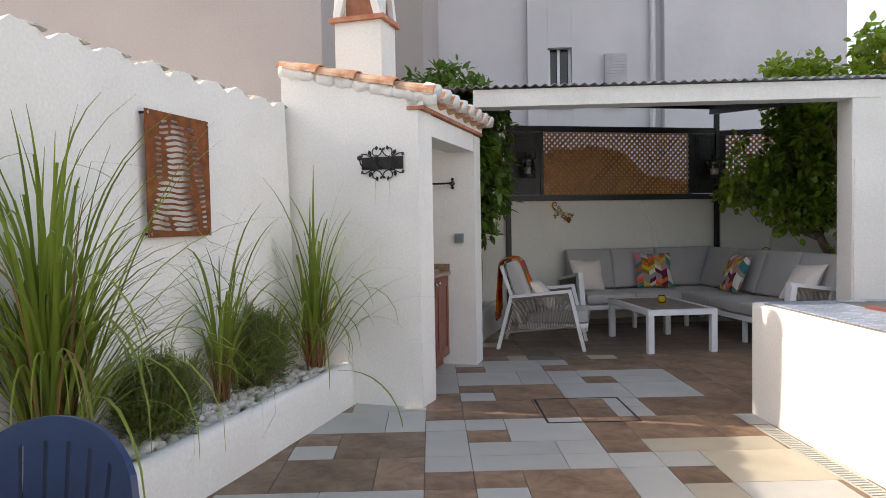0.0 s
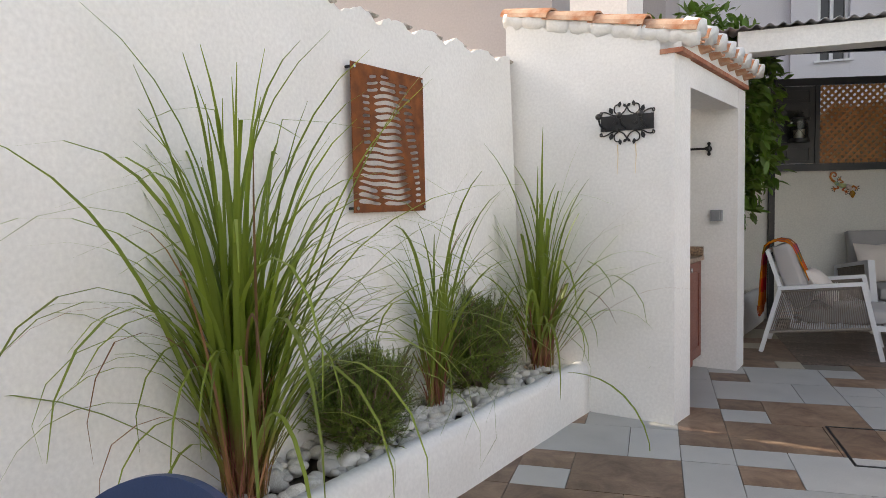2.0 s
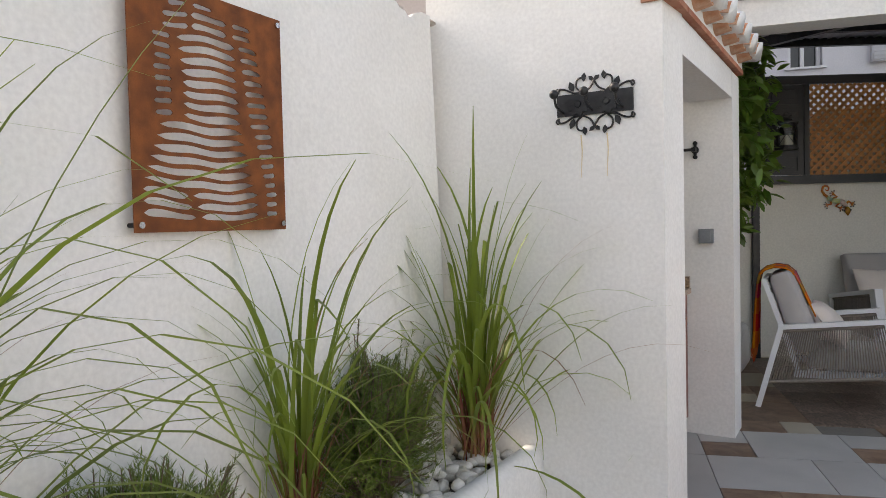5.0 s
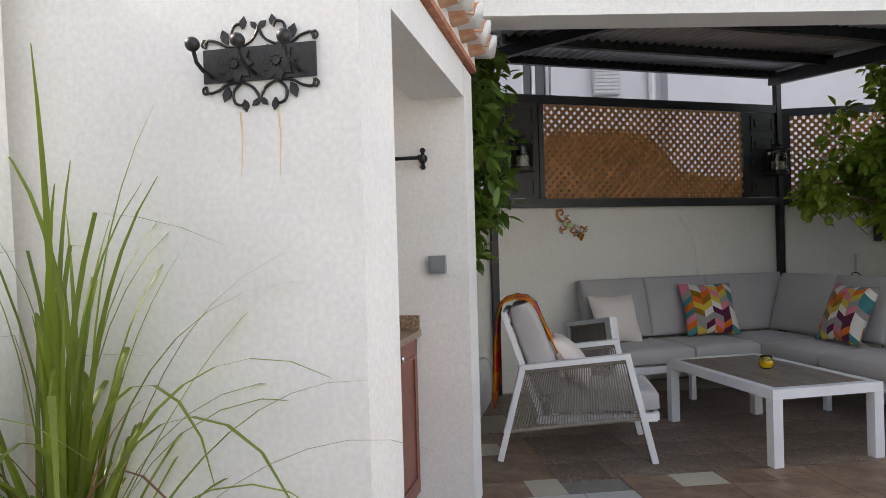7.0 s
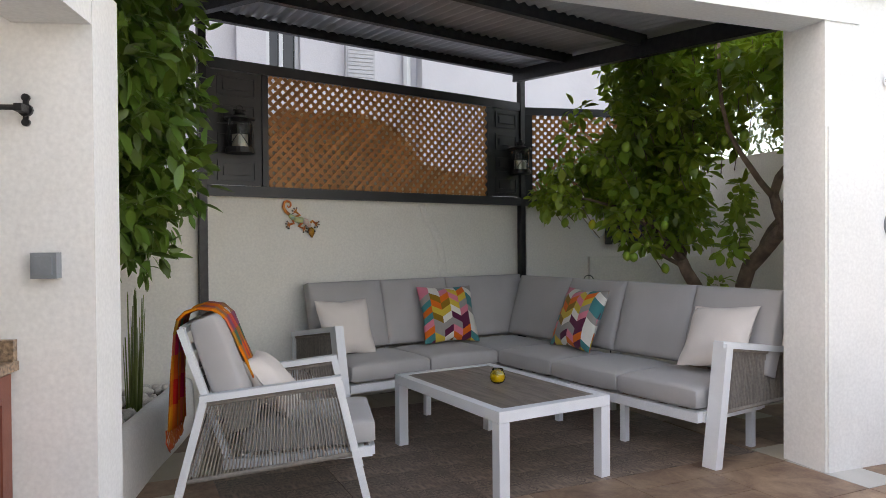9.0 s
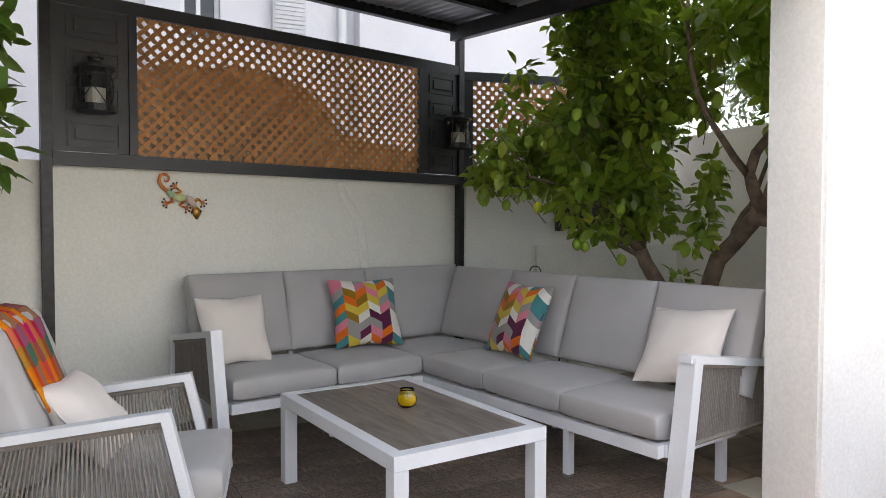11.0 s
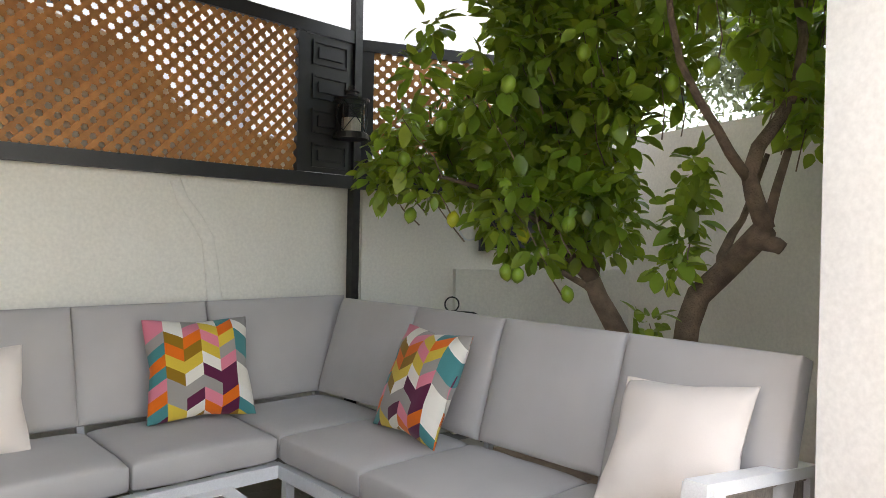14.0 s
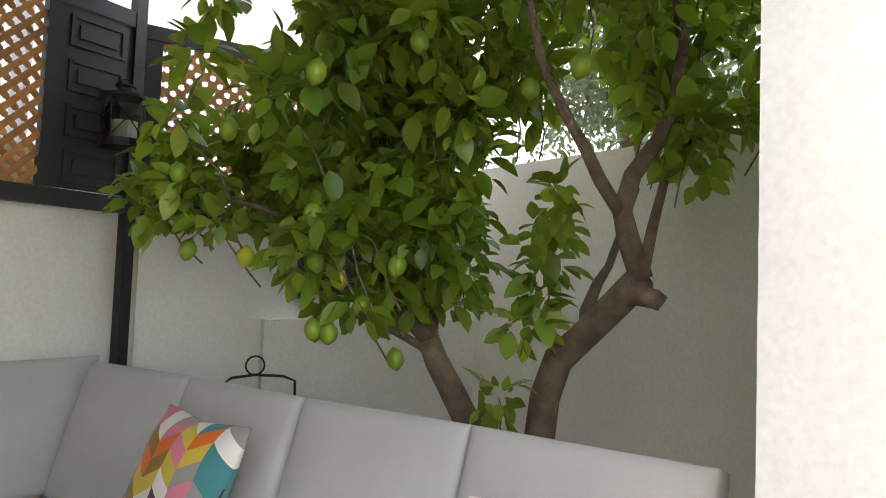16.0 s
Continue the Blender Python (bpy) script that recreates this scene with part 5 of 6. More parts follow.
part("fringe", fr, FRINGE, thr, "twisted red fringe")

# ---- gecko ornament on the back wall ----
GK = BACK @ pose(0.734, 0.005, 1.415)
GOR = mat("orange_red_enamel", (0.46, 0.055, 0.01), 0.3, 0.2, (0.62, 0.26, 0.02), 60, 200, 0.1)
GBL = mat("blue_green_mosaic_enamel", (0.22, 0.42, 0.45), 0.3, 0.1, (0.55, 0.55, 0.2), 70, 200, 0.15)
GYG = mat("yellow_green_mosaic_enamel", (0.55, 0.56, 0.16), 0.3, 0.1, (0.45, 0.55, 0.38), 80, 200, 0.15)
GPK = mat("pink_mosaic_enamel", (0.62, 0.38, 0.34), 0.3, 0.1, (0.6, 0.6, 0.5), 80, 200, 0.15)
GGO = mat("golden_enamel", (0.48, 0.27, 0.02), 0.22, 0.3, (0.30, 0.06, 0.015), 25, 150, 0.08)
gecko = empty("gecko_ornament", GK, "enamelled metal gecko wall ornament in orange and mosaic colours", "ornament")


def flat_tube(pts_, radii, k_=0.45, seg=10):
    b = bmesh.new()
    rows = []
    for i, p in enumerate(pts_):
        p = Vector(p)
        d = (Vector(pts_[min(i + 1, len(pts_) - 1)]) - Vector(pts_[max(i - 1, 0)])).normalized()
        s_ = d.cross(Vector((0, 1, 0))).normalized()
        rows.append([b.verts.new(p + s_ * math.cos(q) * radii[i] + Vector((0, 1, 0)) * math.sin(q) * radii[i] * k_) for q in (2 * math.pi * j / seg for j in range(seg))])
    for r0, r1 in zip(rows, rows[1:]):
        for j in range(seg):
            b.faces.new((r0[j], r0[(j + 1) % seg], r1[(j + 1) % seg], r1[j]))
    b.faces.new(rows[0][::-1]), b.faces.new(rows[-1])
    return b


part("body", flat_tube([(-0.08, 0, 0.038), (-0.066, 0, 0.023), (-0.042, 0, 0.007)], [0.013, 0.019, 0.022]), GBL, gecko, "blue mosaic rump", smooth=True)
part("body", flat_tube([(-0.042, 0, 0.007), (-0.005, 0, -0.003), (0.031, 0, -0.004)], [0.022, 0.024, 0.022]), GYG, gecko, "yellow-green mosaic back", smooth=True)
part("shoulders", flat_tube([(0.031, 0, -0.004), (0.061, 0, -0.018), (0.084, 0, -0.044), (0.09, 0, -0.06)], [0.022, 0.026, 0.020, 0.012]), GPK, gecko, "pink mosaic shoulders", smooth=True)
part("head", flat_tube([(0.09, 0, -0.056), (0.097, 0, -0.08), (0.102, 0, -0.105), (0.103, 0, -0.136)], [0.012, 0.030, 0.025, 0.006]), GGO, gecko, "golden head", smooth=True)
tail = [(-0.08, 0, 0.038), (-0.108, 0, 0.06), (-0.127, 0, 0.093)] + [(-0.0895 + (0.0405 - 0.0037 * k_) * math.cos(math.pi * (1.0 - k_ * 0.2)), 0, 0.107 + (0.0405 - 0.0037 * k_) * math.sin(math.pi * (1.0 - k_ * 0.2))) for k_ in range(1, 11)]
part("tail", flat_tube(tail, [0.013, 0.0125, 0.0115, 0.0105, 0.0095, 0.0085, 0.008, 0.007, 0.006, 0.0055, 0.005, 0.0045, 0.003]), GOR, gecko, "curled orange tail", smooth=True)
for hip, knee, foot in (((-0.035, 0, 0.018), (0.006, 0, 0.036), (-0.026, 0, 0.060)), ((-0.054, 0, 0.002), (-0.045, 0, -0.028), (-0.078, 0, -0.036)), ((0.031, 0, -0.016), (-0.004, 0, -0.05), (0.032, 0, -0.064)), ((0.085, 0, -0.028), (0.11, 0, -0.008), (0.135, 0, -0.027))):
    lg = part("leg", flat_tube([hip, knee, foot], [0.011, 0.010, 0.008]), GOR, gecko, smooth=True)
    for k_ in range(4):
        q = math.atan2(foot[2] - knee[2], foot[0] - knee[0]) + (k_ - 1.5) * 0.75
        e = (foot[0] + 0.03 * math.cos(q), 0, foot[2] + 0.03 * math.sin(q))
        part("toe", flat_tube([foot, e], [0.005, 0.003]), GOR, lg)
        t_ = bmesh.new()
        bmesh.ops.create_icosphere(t_, subdivisions=1, radius=0.007)
        o = part("toe_tip", t_, BLACKM, lg, smooth=True)
        o.matrix_basis = pose(*e)
for x, z in ((0.070, -0.092), (0.124, -0.086)):
    t_ = bmesh.new()
    bmesh.ops.create_icosphere(t_, subdivisions=1, radius=0.009)
    o = part("eye", t_, BLACKM, gecko, smooth=True)
    o.matrix_basis = pose(x, -0.005, z)

# ---- rusted steel wall art ----
art = empty("wall_art", LEFT @ pose(0.045, 0.27, 1.62), "rusted steel panel with wavy cut-out slots", "wall art")
AW, AH = 0.285, 0.34


def art_rows():
    """Slots of each row, from the top: their ends across the plate."""
    out = []
    for i in range(20):
        if i == 0:
            row = [(-0.155, -0.095), (-0.07, 0.0)]
        elif i < 3:
            row = [(-0.175, -0.085), (-0.078, 0.055), (0.075, 0.15)]
        elif i < 11:
            row = [(-0.21 + 0.003 * (i % 3), -0.150), (-0.142 + 0.004 * min(i, 7), 0.08 + 0.002 * i), (0.082 + 0.0055 * i, 0.155 + 0.007 * i)]
        elif i < 17:
            row = [(-0.195 - 0.011 * (i - 11), 0.105 + 0.008 * (i - 11)), (0.155 + 0.008 * (i - 11), 0.234 + 0.002 * (i - 11))]
        else:
            row = [(-0.255, -0.105 + 0.012 * (i - 17)), (-0.092 + 0.014 * (i - 17), 0.165), (0.198, 0.25)]
        out.append(row)
    return out


def art_warp(x, z):
    mask = (1 - min(1, abs(x) / AW) ** 4) * (1 - min(1, abs(z) / AH) ** 6)
    return z + mask * ((0.022 * z / AH) * (1 - (x / 0.2) ** 2) + 0.07 * x * max(0.0, z / AH) + 0.0035 * math.sin(x * 34 + z * 14))


b = bmesh.new()
rowsA = art_rows()
PZ = 0.0305
zt = 10 * PZ


def quad(xa, xb, za0, za1, zb0, zb1):
    b.faces.new([b.verts.new((0, x, art_warp(x, z))) for x, z in ((xa, za0), (xb, zb0), (xb, zb1), (xa, za1))])


def span(xa, xb, z0, z1, n_):
    for i in range(n_):
        p, q = xa + (xb - xa) * i / n_, xa + (xb - xa) * (i + 1) / n_
        quad(p, q, z0, z1, z0, z1)


span(-AW, AW, zt, AH, 30), span(-AW, AW, -AH, -zt, 30)
for i, row in enumerate(rowsA):
    z1 = zt - i * PZ
    z0 = z1 - PZ
    zc = (z0 + z1) / 2
    x = -AW
    for xa, xb in row:
        span(x, xa, z0, z1, 5)
        n_ = 12
        h_ = 0.0108 if xb - xa > 0.1 else 0.0078
        hh = [h_ * (max(0.0, 1 - (2 * k_ / n_ - 1) ** 6)) ** 0.5 * (0.9 + 0.1 * math.sin(k_ * 0.5 + i)) for k_ in range(n_ + 1)]
        for k_ in range(n_):
            p, q = xa + (xb - xa) * k_ / n_, xa + (xb - xa) * (k_ + 1) / n_
            quad(p, q, z0, zc - hh[k_], z0, zc - hh[k_ + 1]), quad(p, q, zc + hh[k_], z1, zc + hh[k_ + 1], z1)
        x = xb
    span(x, AW, z0, z1, 5)
bmesh.ops.remove_doubles(b, verts=b.verts[:], dist=0.0003)
o = part("plate", b, CORTEN, art, "rusted steel plate with wavy slots")
sm = o.modifiers.new("thick", "SOLIDIFY")
sm.thickness = 0.004
for y in (-AW + 0.018, AW - 0.018):
    for z in (-AH + 0.02, AH - 0.02):
        part("bolt", tube(bmesh.new(), [(0.002, y, z), (0.008, y, z)], 0.009, 12), STEEL, art, "steel bolt")
        part("spacer", tube(bmesh.new(), [(-0.05, y, z), (-0.004, y, z)], 0.007, 10), BLACKM, art)

# ---- wrought iron hook plaque on the kitchen wall ----
HK = KIT @ pose(-0.305, -0.006, 1.765)
hook = empty("coat_hook_plaque", HK, "black wrought iron hook plaque with scrolls, leaves and flowers", "hook rack")
part("plate", boxbm((-0.15, -0.004, -0.045), (0.17, 0.004, 0.045)), BLACKM, hook, bev=0.002)


def scroll(pts_, r=0.0042):
    # a smooth curve through pts_
    out = []
    n_ = len(pts_)
    for i in range(n_ - 1):
        p0, p1, p2, p3 = (Vector((pts_[max(0, min(n_ - 1, k_))][0], 0, pts_[max(0, min(n_ - 1, k_))][1])) for k_ in (i - 1, i, i + 1, i + 2))
        for s in (0, 0.25, 0.5, 0.75):
            out.append(0.5 * ((2 * p1) + (p2 - p0) * s + (2 * p0 - 5 * p1 + 4 * p2 - p3) * s * s + (3 * p1 - p0 - 3 * p2 + p3) * s ** 3))
    out.append(Vector((pts_[-1][0], 0, pts_[-1][1])))
    return tube(bmesh.new(), out, r, 6)


def leaflet(x, z, ang, L):
    b = bmesh.new()
    ring = [(0, 0), (0.3, 0.28), (0.62, 0.3), (1, 0), (0.62, -0.26), (0.3, -0.2)]
    c_, s_ = math.cos(ang), math.sin(ang)
    lo_ = [b.verts.new((x + L * (a * c_ - q * s_), -0.002, z + L * (a * s_ + q * c_))) for a, q in ring]
    hi_ = [b.verts.new((v_.co.x, 0.002, v_.co.z)) for v_ in lo_]
    b.faces.new(lo_), b.faces.new(hi_[::-1])
    for i in range(6):
        b.faces.new((lo_[i], hi_[i], hi_[(i + 1) % 6], lo_[(i + 1) % 6]))
    return b


for k_ in (1, -1):
    for s in (1, -1):
        c0 = 0.01
        F_ = lambda q: [(c0 + s * x, k_ * z) for x, z in q]
        part("scroll", scroll(F_([(0.155, 0.052), (0.148, 0.07), (0.12, 0.065), (0.09, 0.05), (0.05, 0.047)])), BLACKM, hook)
        part("scroll", scroll(F_([(0.05, 0.047), (0.075, 0.07), (0.072, 0.10), (0.052, 0.108), (0.042, 0.095)])), BLACKM, hook)
        part("scroll", scroll(F_([(0.05, 0.047), (0.02, 0.062), (0.004, 0.085), (0, 0.10)])), BLACKM, hook)
        part("scroll", scroll(F_([(0.155, 0.052), (0.165, 0.06), (0.16, 0.072), (0.15, 0.068)]), 0.0035), BLACKM, hook)
        part("leaf", leaflet(c0 + s * 0.088, k_ * 0.055, k_ * (math.pi / 2 - s * 0.35), 0.045), BLACKM, hook)
        part("leaf", leaflet(c0 + s * 0.045, k_ * 0.092, k_ * (math.pi / 2 + s * 0.15), 0.036), BLACKM, hook)
        part("leaf", leaflet(c0 + s * 0.0, k_ * 0.092, k_ * (math.pi / 2 - s * 0.85), 0.03), BLACKM, hook)
for x in (-0.055, 0.065):
    fl = part("flower", tube(bmesh.new(), [(x, -0.005, 0), (x, -0.016, 0)], 0.011, 10), BLACKM, hook)
    for k_ in range(9):
        q = k_ * 2 * math.pi / 9
        b = leaflet(x + 0.010 * math.cos(q), 0.010 * math.sin(q), q, 0.043)
        for v_ in b.verts:
            v_.co.y -= 0.010
        part("petal", b, BLACKM, fl)
for x in (-0.125, 0.0, 0.125):
    hk = part("hook", tube(bmesh.new(), [(x, -0.004, -0.028), (x, -0.05, -0.022), (x, -0.080, -0.008), (x, -0.095, 0.022)], 0.0055, 8), BLACKM, hook)
    t_ = bmesh.new()
    bmesh.ops.create_uvsphere(t_, u_segments=14, v_segments=10, radius=0.019)
    o = part("knob", t_, BLACKM, hk, smooth=True)
    o.matrix_basis = pose(x, -0.098, 0.034)
for x in (-0.05, 0.06):
    st = bmesh.new()
    tube(st, [(x, 0.006, -0.125), (x + 0.004, 0.0045, -0.19), (x - 0.002, 0.005, -0.30)], 0.0034, 8, 0.001)
    part("rust_stain", st, RUST, hook, "thin rust streak below the plaque")

# ---- kitchen roof: barrel tiles, brick course, chimney ----
def barrel(L, r=0.085, r1=0.075, t_=0.014):
    b = bmesh.new()
    rows = []
    for y, rr in ((0, r), (L, r1)):
        ring = []
        for k_ in range(9):
            q = math.pi * k_ / 8
            ring.append(((rr * math.cos(q), y, rr * 0.78 * math.sin(q)), ((rr - t_) * math.cos(q), y, (rr - t_) * 0.78 * math.sin(q))))
        rows.append([(b.verts.new(o_), b.verts.new(i_)) for o_, i_ in ring])
    for k_ in range(8):
        a, c_, d, e = rows[0][k_], rows[0][k_ + 1], rows[1][k_], rows[1][k_ + 1]
        b.faces.new((a[0], c_[0], e[0], d[0])), b.faces.new((a[1], d[1], e[1], c_[1])), b.faces.new((a[0], a[1], c_[1], c_[0])), b.faces.new((d[0], e[0], e[1], d[1]))
    for k_ in (0, 8):
        b.faces.new((rows[0][k_][0], rows[1][k_][0], rows[1][k_][1], rows[0][k_][1]))
    return b


roof = empty("kitchen_roof", KIT, "small pitched roof of whitewashed terracotta barrel tiles", "roof")
SLOPE = math.degrees(math.atan(0.235))
slab = bmesh.new()
vs = [slab.verts.new(c_) for c_ in ((-1.10, 0.02, 2.47), (0.005, 0.02, 2.195), (0.005, 1.8, 2.195), (-1.10, 1.8, 2.47), (-1.10, 0.02, 2.52), (0.005, 0.02, 2.25), (0.005, 1.8, 2.25), (-1.10, 1.8, 2.52))]
for q in ((3, 2, 1, 0), (4, 5, 6, 7), (0, 1, 5, 4), (1, 2, 6, 5), (2, 3, 7, 6), (3, 0, 4, 7)):
    slab.faces.new([vs[i] for i in q])
part("roof_deck", slab, WHITE, roof, "white mortar bed")
tme = ume = None
for j in range(8):
    v_ = 0.05 + 0.243 * j
    for i in range(4):
        u_ = 0.11 - 0.30 * i
        ob = part("tile", barrel(0.345, 0.098, 0.082), TERRA, roof) if tme is None else new("tile", tme)
        tme = ob.data
        ob.parent = roof
        ob.matrix_basis = pose(u_, v_, 2.258 - u_ * 0.235 + rng.uniform(-0.005, 0.005), 0, 0, 90 + rng.uniform(-2, 2)) @ pose(0, 0, 0, SLOPE - 2, 0, 0)
    m_ = tube(bmesh.new(), [(0.113, v_, 2.226), (0.10, v_, 2.23), (0.02, v_, 2.25)], 0.084, 14)
    for q in m_.verts:
        q.co.z = max(q.co.z, 2.222 + 0.008 * noise.noise(q.co * 30))
        q.co += Vector((1, 1, 1)) * 0.006 * noise.noise(q.co * 25)
    part("mortar", m_, WHITE, roof, "white mortar plug", smooth=True)
    if j < 7:
        ob = part("under_tile", barrel(0.26, 0.085, 0.075), TERRA, roof) if ume is None else new("under_tile", ume)
        ume = ob.data
        ob.parent = roof
        ob.matrix_basis = pose(0.075, v_ + 0.1215, 2.262, 0, 0, 90) @ pose(0, 0, 0, SLOPE, 180, 0)
for k_ in range(4):
    u_ = 0.10 - 0.30 * k_
    b = bmesh.new()
    tube(b, [(u_ - 0.30 * q / 10, 0.022 + 0.016 * noise.noise((q * 0.9, k_, 5)), 2.232 - (u_ - 0.30 * q / 10) * 0.235 + 0.012 * noise.noise((q * 0.5, k_, 9))) for q in range(11)], 0.052, 12)
    for q in b.verts:
        q.co += Vector((0, 1, 0.8)) * 0.016 * noise.noise(q.co * 21)
        q.co.z += 0.01 * noise.noise(q.co * 50)
    part("verge_mortar", b, WHITE, roof, "lumpy white mortar along the verge", smooth=True)
for j in range(7):
    part("brick", boxbm((-0.10, -0.012 + 0.253 * j, 2.132), (0.028, -0.012 + 0.253 * j + 0.245, 2.158)), BRICK, roof, bev=0.004)
part("cornice", boxbm((-0.1, 0.0, 2.1585), (0.018, 1.78, 2.235)), WHITE, roof, bev=0.006)

ch = empty("chimney", KIT @ pose(-0.575, 0.40, 2.25), "white plastered chimney with a brick rim and gabled cowl", "chimney")
part("shaft", boxbm((-0.19, -0.15, 0), (0.19, 0.15, 0.62)), WHITE, ch, bev=0.012)
part("brick_rim", boxbm((-0.225, -0.185, 0.6205), (0.225, 0.185, 0.655)), BRICK, ch, "thin red brick rim", bev=0.005)
for x0, y0, x1, y1 in ((-0.17, -0.145, 0.17, -0.145), (-0.17, 0.145, 0.17, 0.145), (-0.185, -0.12, -0.185, 0.12), (0.185, -0.12, 0.185, 0.12)):
    for k_ in (0, 1):
        xa, ya = (x0, y0) if k_ == 0 else (x1, y1)
        xb, yb = xa * 0.55 + (x0 + x1) * 0.2, ya * 0.55 + (y0 + y1) * 0.2
        part("cowl_leg", beam(bmesh.new(), (xa, ya, 0.645), (xb, yb, 0.935), 0.055, 0.045, (x0 + x1, y0 + y1, 0)), WHITE, ch, "white plastered cowl leg", bev=0.008)
part("cowl_core", boxbm((-0.12, -0.09, 0.656), (0.12, 0.09, 0.88)), BRICK, ch, "soot-stained brick flue")
part("cowl_top", boxbm((-0.16, -0.17, 0.9205), (0.16, 0.17, 0.96)), WHITE, ch, bev=0.01)

# brown tile ends along the top of the boundary wall
cap_me = None
for i in range(33):
    y = -7.5 + 0.2817 * i + 0.06
    if cap_me is None:
        b = bmesh.new()
        bmesh.ops.create_icosphere(b, subdivisions=2, radius=1)
        for v_ in b.verts:
            v_.co = Vector((v_.co.x * 0.11, v_.co.y * 0.06, v_.co.z * 0.022)) * (1 + 0.45 * noise.noise(v_.co * 3))
        o = part("tile_end", b, mat("lichen_stained_tile", (0.30, 0.24, 0.19), 0.95, 0, (0.55, 0.52, 0.48), 30, 120, 0.6, 0.01), wall_left)
        cap_me = o.data
    else:
        o = new("tile_end", cap_me)
        o.parent = wall_left
    o.matrix_basis = pose(-0.095, y + 0.05, 2.232, 0, 8, rng.uniform(-15, 15))

# ---- kitchen niche ----
cab = empty("kitchen_cabinet", KIT @ pose(-0.32, 0.27, 0), "red-brown panelled kitchen cabinet under a granite worktop", "cabinet")
part("body", boxbm((-0.75, 0.0, 0.08), (0.04, 1.235, 0.84)), REDWOOD, cab, bev=0.003)
part("plinth", boxbm((-0.75, 0.0, 0.0), (0.0, 1.235, 0.079)), REDWOOD, cab)
for i in range(3):
    y0 = 0.01 + 0.41 * i
    d_ = part("door", boxbm((0.0405, y0, 0.10), (0.062, y0 + 0.402, 0.83)), REDWOOD, cab, bev=0.003)
    q = bmesh.new()
    for a, b_ in (((0.0625, y0 + 0.06, 0.17), (0.069, y0 + 0.075, 0.76)), ((0.0625, y0 + 0.327, 0.17), (0.069, y0 + 0.342, 0.76)), ((0.0625, y0 + 0.076, 0.17), (0.069, y0 + 0.326, 0.185)), ((0.0625, y0 + 0.076, 0.745), (0.069, y0 + 0.326, 0.76))):
        box(q, a, b_)
    part("moulding", q, REDWOOD, d_, bev=0.002)
    hy = y0 + (0.04 if i == 2 else 0.36)
    part("knob", tube(bmesh.new(), [(0.0625, hy, 0.79), (0.08, hy, 0.79), (0.082, hy, 0.79), (0.095, hy, 0.79)], 0.010, 12, 0.015), STEEL, d_, "brushed steel knob", smooth=True)
wt = empty("worktop", KIT @ pose(-0.32, 0.27, 0.842), "speckled brown granite worktop with upstand", "worktop")
part("slab", boxbm((-0.75, 0.0, 0), (0.085, 1.237, 0.03)), GRANITE, wt, bev=0.006)
part("upstand", boxbm((-0.75, 1.21, 0.0305), (0.08, 1.237, 0.10)), GRANITE, wt, bev=0.004)
bd = empty("granite_board", KIT @ pose(-0.42, 1.02, 0.873, 0, 0, 8), "loose pinkish granite slab lying on the worktop", "board")
part("slab", boxbm((-0.2, -0.3, 0), (0.17, 0.3, 0.028)), GRANITE, bd, bev=0.004)
rl = empty("towel_rail", KIT @ pose(-0.205, 1.505, 1.685), "black iron towel rail fixed to the kitchen wall", "towel rail")
part("bar", tube(bmesh.new(), [(-0.7, -0.04, 0), (0.0, -0.04, 0)], 0.009, 10), BLACKM, rl)
part("bracket", boxbm((-0.012, -0.05, -0.012), (0.012, 0.01, 0.012)), BLACKM, rl, bev=0.003)
part("backplate", tube(bmesh.new(), [(0, 0.0, 0), (0, 0.012, 0)], 0.022, 12), BLACKM, rl)
for z in (-0.04, 0.04):
    part("lug", tube(bmesh.new(), [(0, 0.002, z), (0, 0.012, z)], 0.013, 12), BLACKM, rl)
    part("lug_neck", boxbm((-0.008, 0.003, min(z, 0) + 0.012 if z > 0 else z + 0.008), (0.008, 0.012, z - 0.008 if z > 0 else -0.012)), BLACKM, rl)
sw = empty("light_switch", KIT @ pose(-0.145, 1.519, 1.18), "grey weatherproof light switch on the kitchen wall", "switch")
part("housing", boxbm((-0.04, -0.04, -0.042), (0.04, 0.0, 0.042)), GREYP, sw, bev=0.008)
part("rocker", boxbm((-0.028, -0.048, -0.03), (0.028, -0.0405, 0.03)), GREYP, sw, bev=0.004)

# ---- pool edge, drain, shower ----
pool = empty("raised_pool", pose(0, 0, 0), "raised white plastered pool with blue mosaic coping", "pool")
def rounded(x0, x1, y0, y1, r, n_=6):
    out = []
    for cx_, cy_, q0 in ((x1 - r, y1 - r, 0), (x0 + r, y1 - r, 90), (x0 + r, y0 + r, 180), (x1 - r, y0 + r, 270)):
        out += [(cx_ + r * math.cos(radians(q0 + 90 * k_ / n_)), cy_ + r * math.sin(radians(q0 + 90 * k_ / n_))) for k_ in range(n_ + 1)]
    return out


PW = pose(2.168, 4.52, 0, 0, 0, 5.6)
b = prism(bmesh.new(), rounded(0, 4.2, -8, 0, 0.10), 0, 0.745)
o = part("wall", b, WHITE, pool, "white plastered pool wall", bev=0.055, seg=5)
o.matrix_basis = PW
o = part("coping", prism(bmesh.new(), rounded(0.06, 4.1, -7.9, -0.06, 0.08), 0.7455, 0.752), GROUT, pool)
o.matrix_basis = PW
WATER = mat("pool_water", (0.05, 0.20, 0.28), 0.03, 0, (0.06, 0.24, 0.33), 3, 6, 0.25, 0.02)
o = part("water", boxbm((0.55, -7.4, 0.7525), (3.6, -0.55, 0.757)), WATER, pool, "still blue pool water")
o.matrix_basis = PW
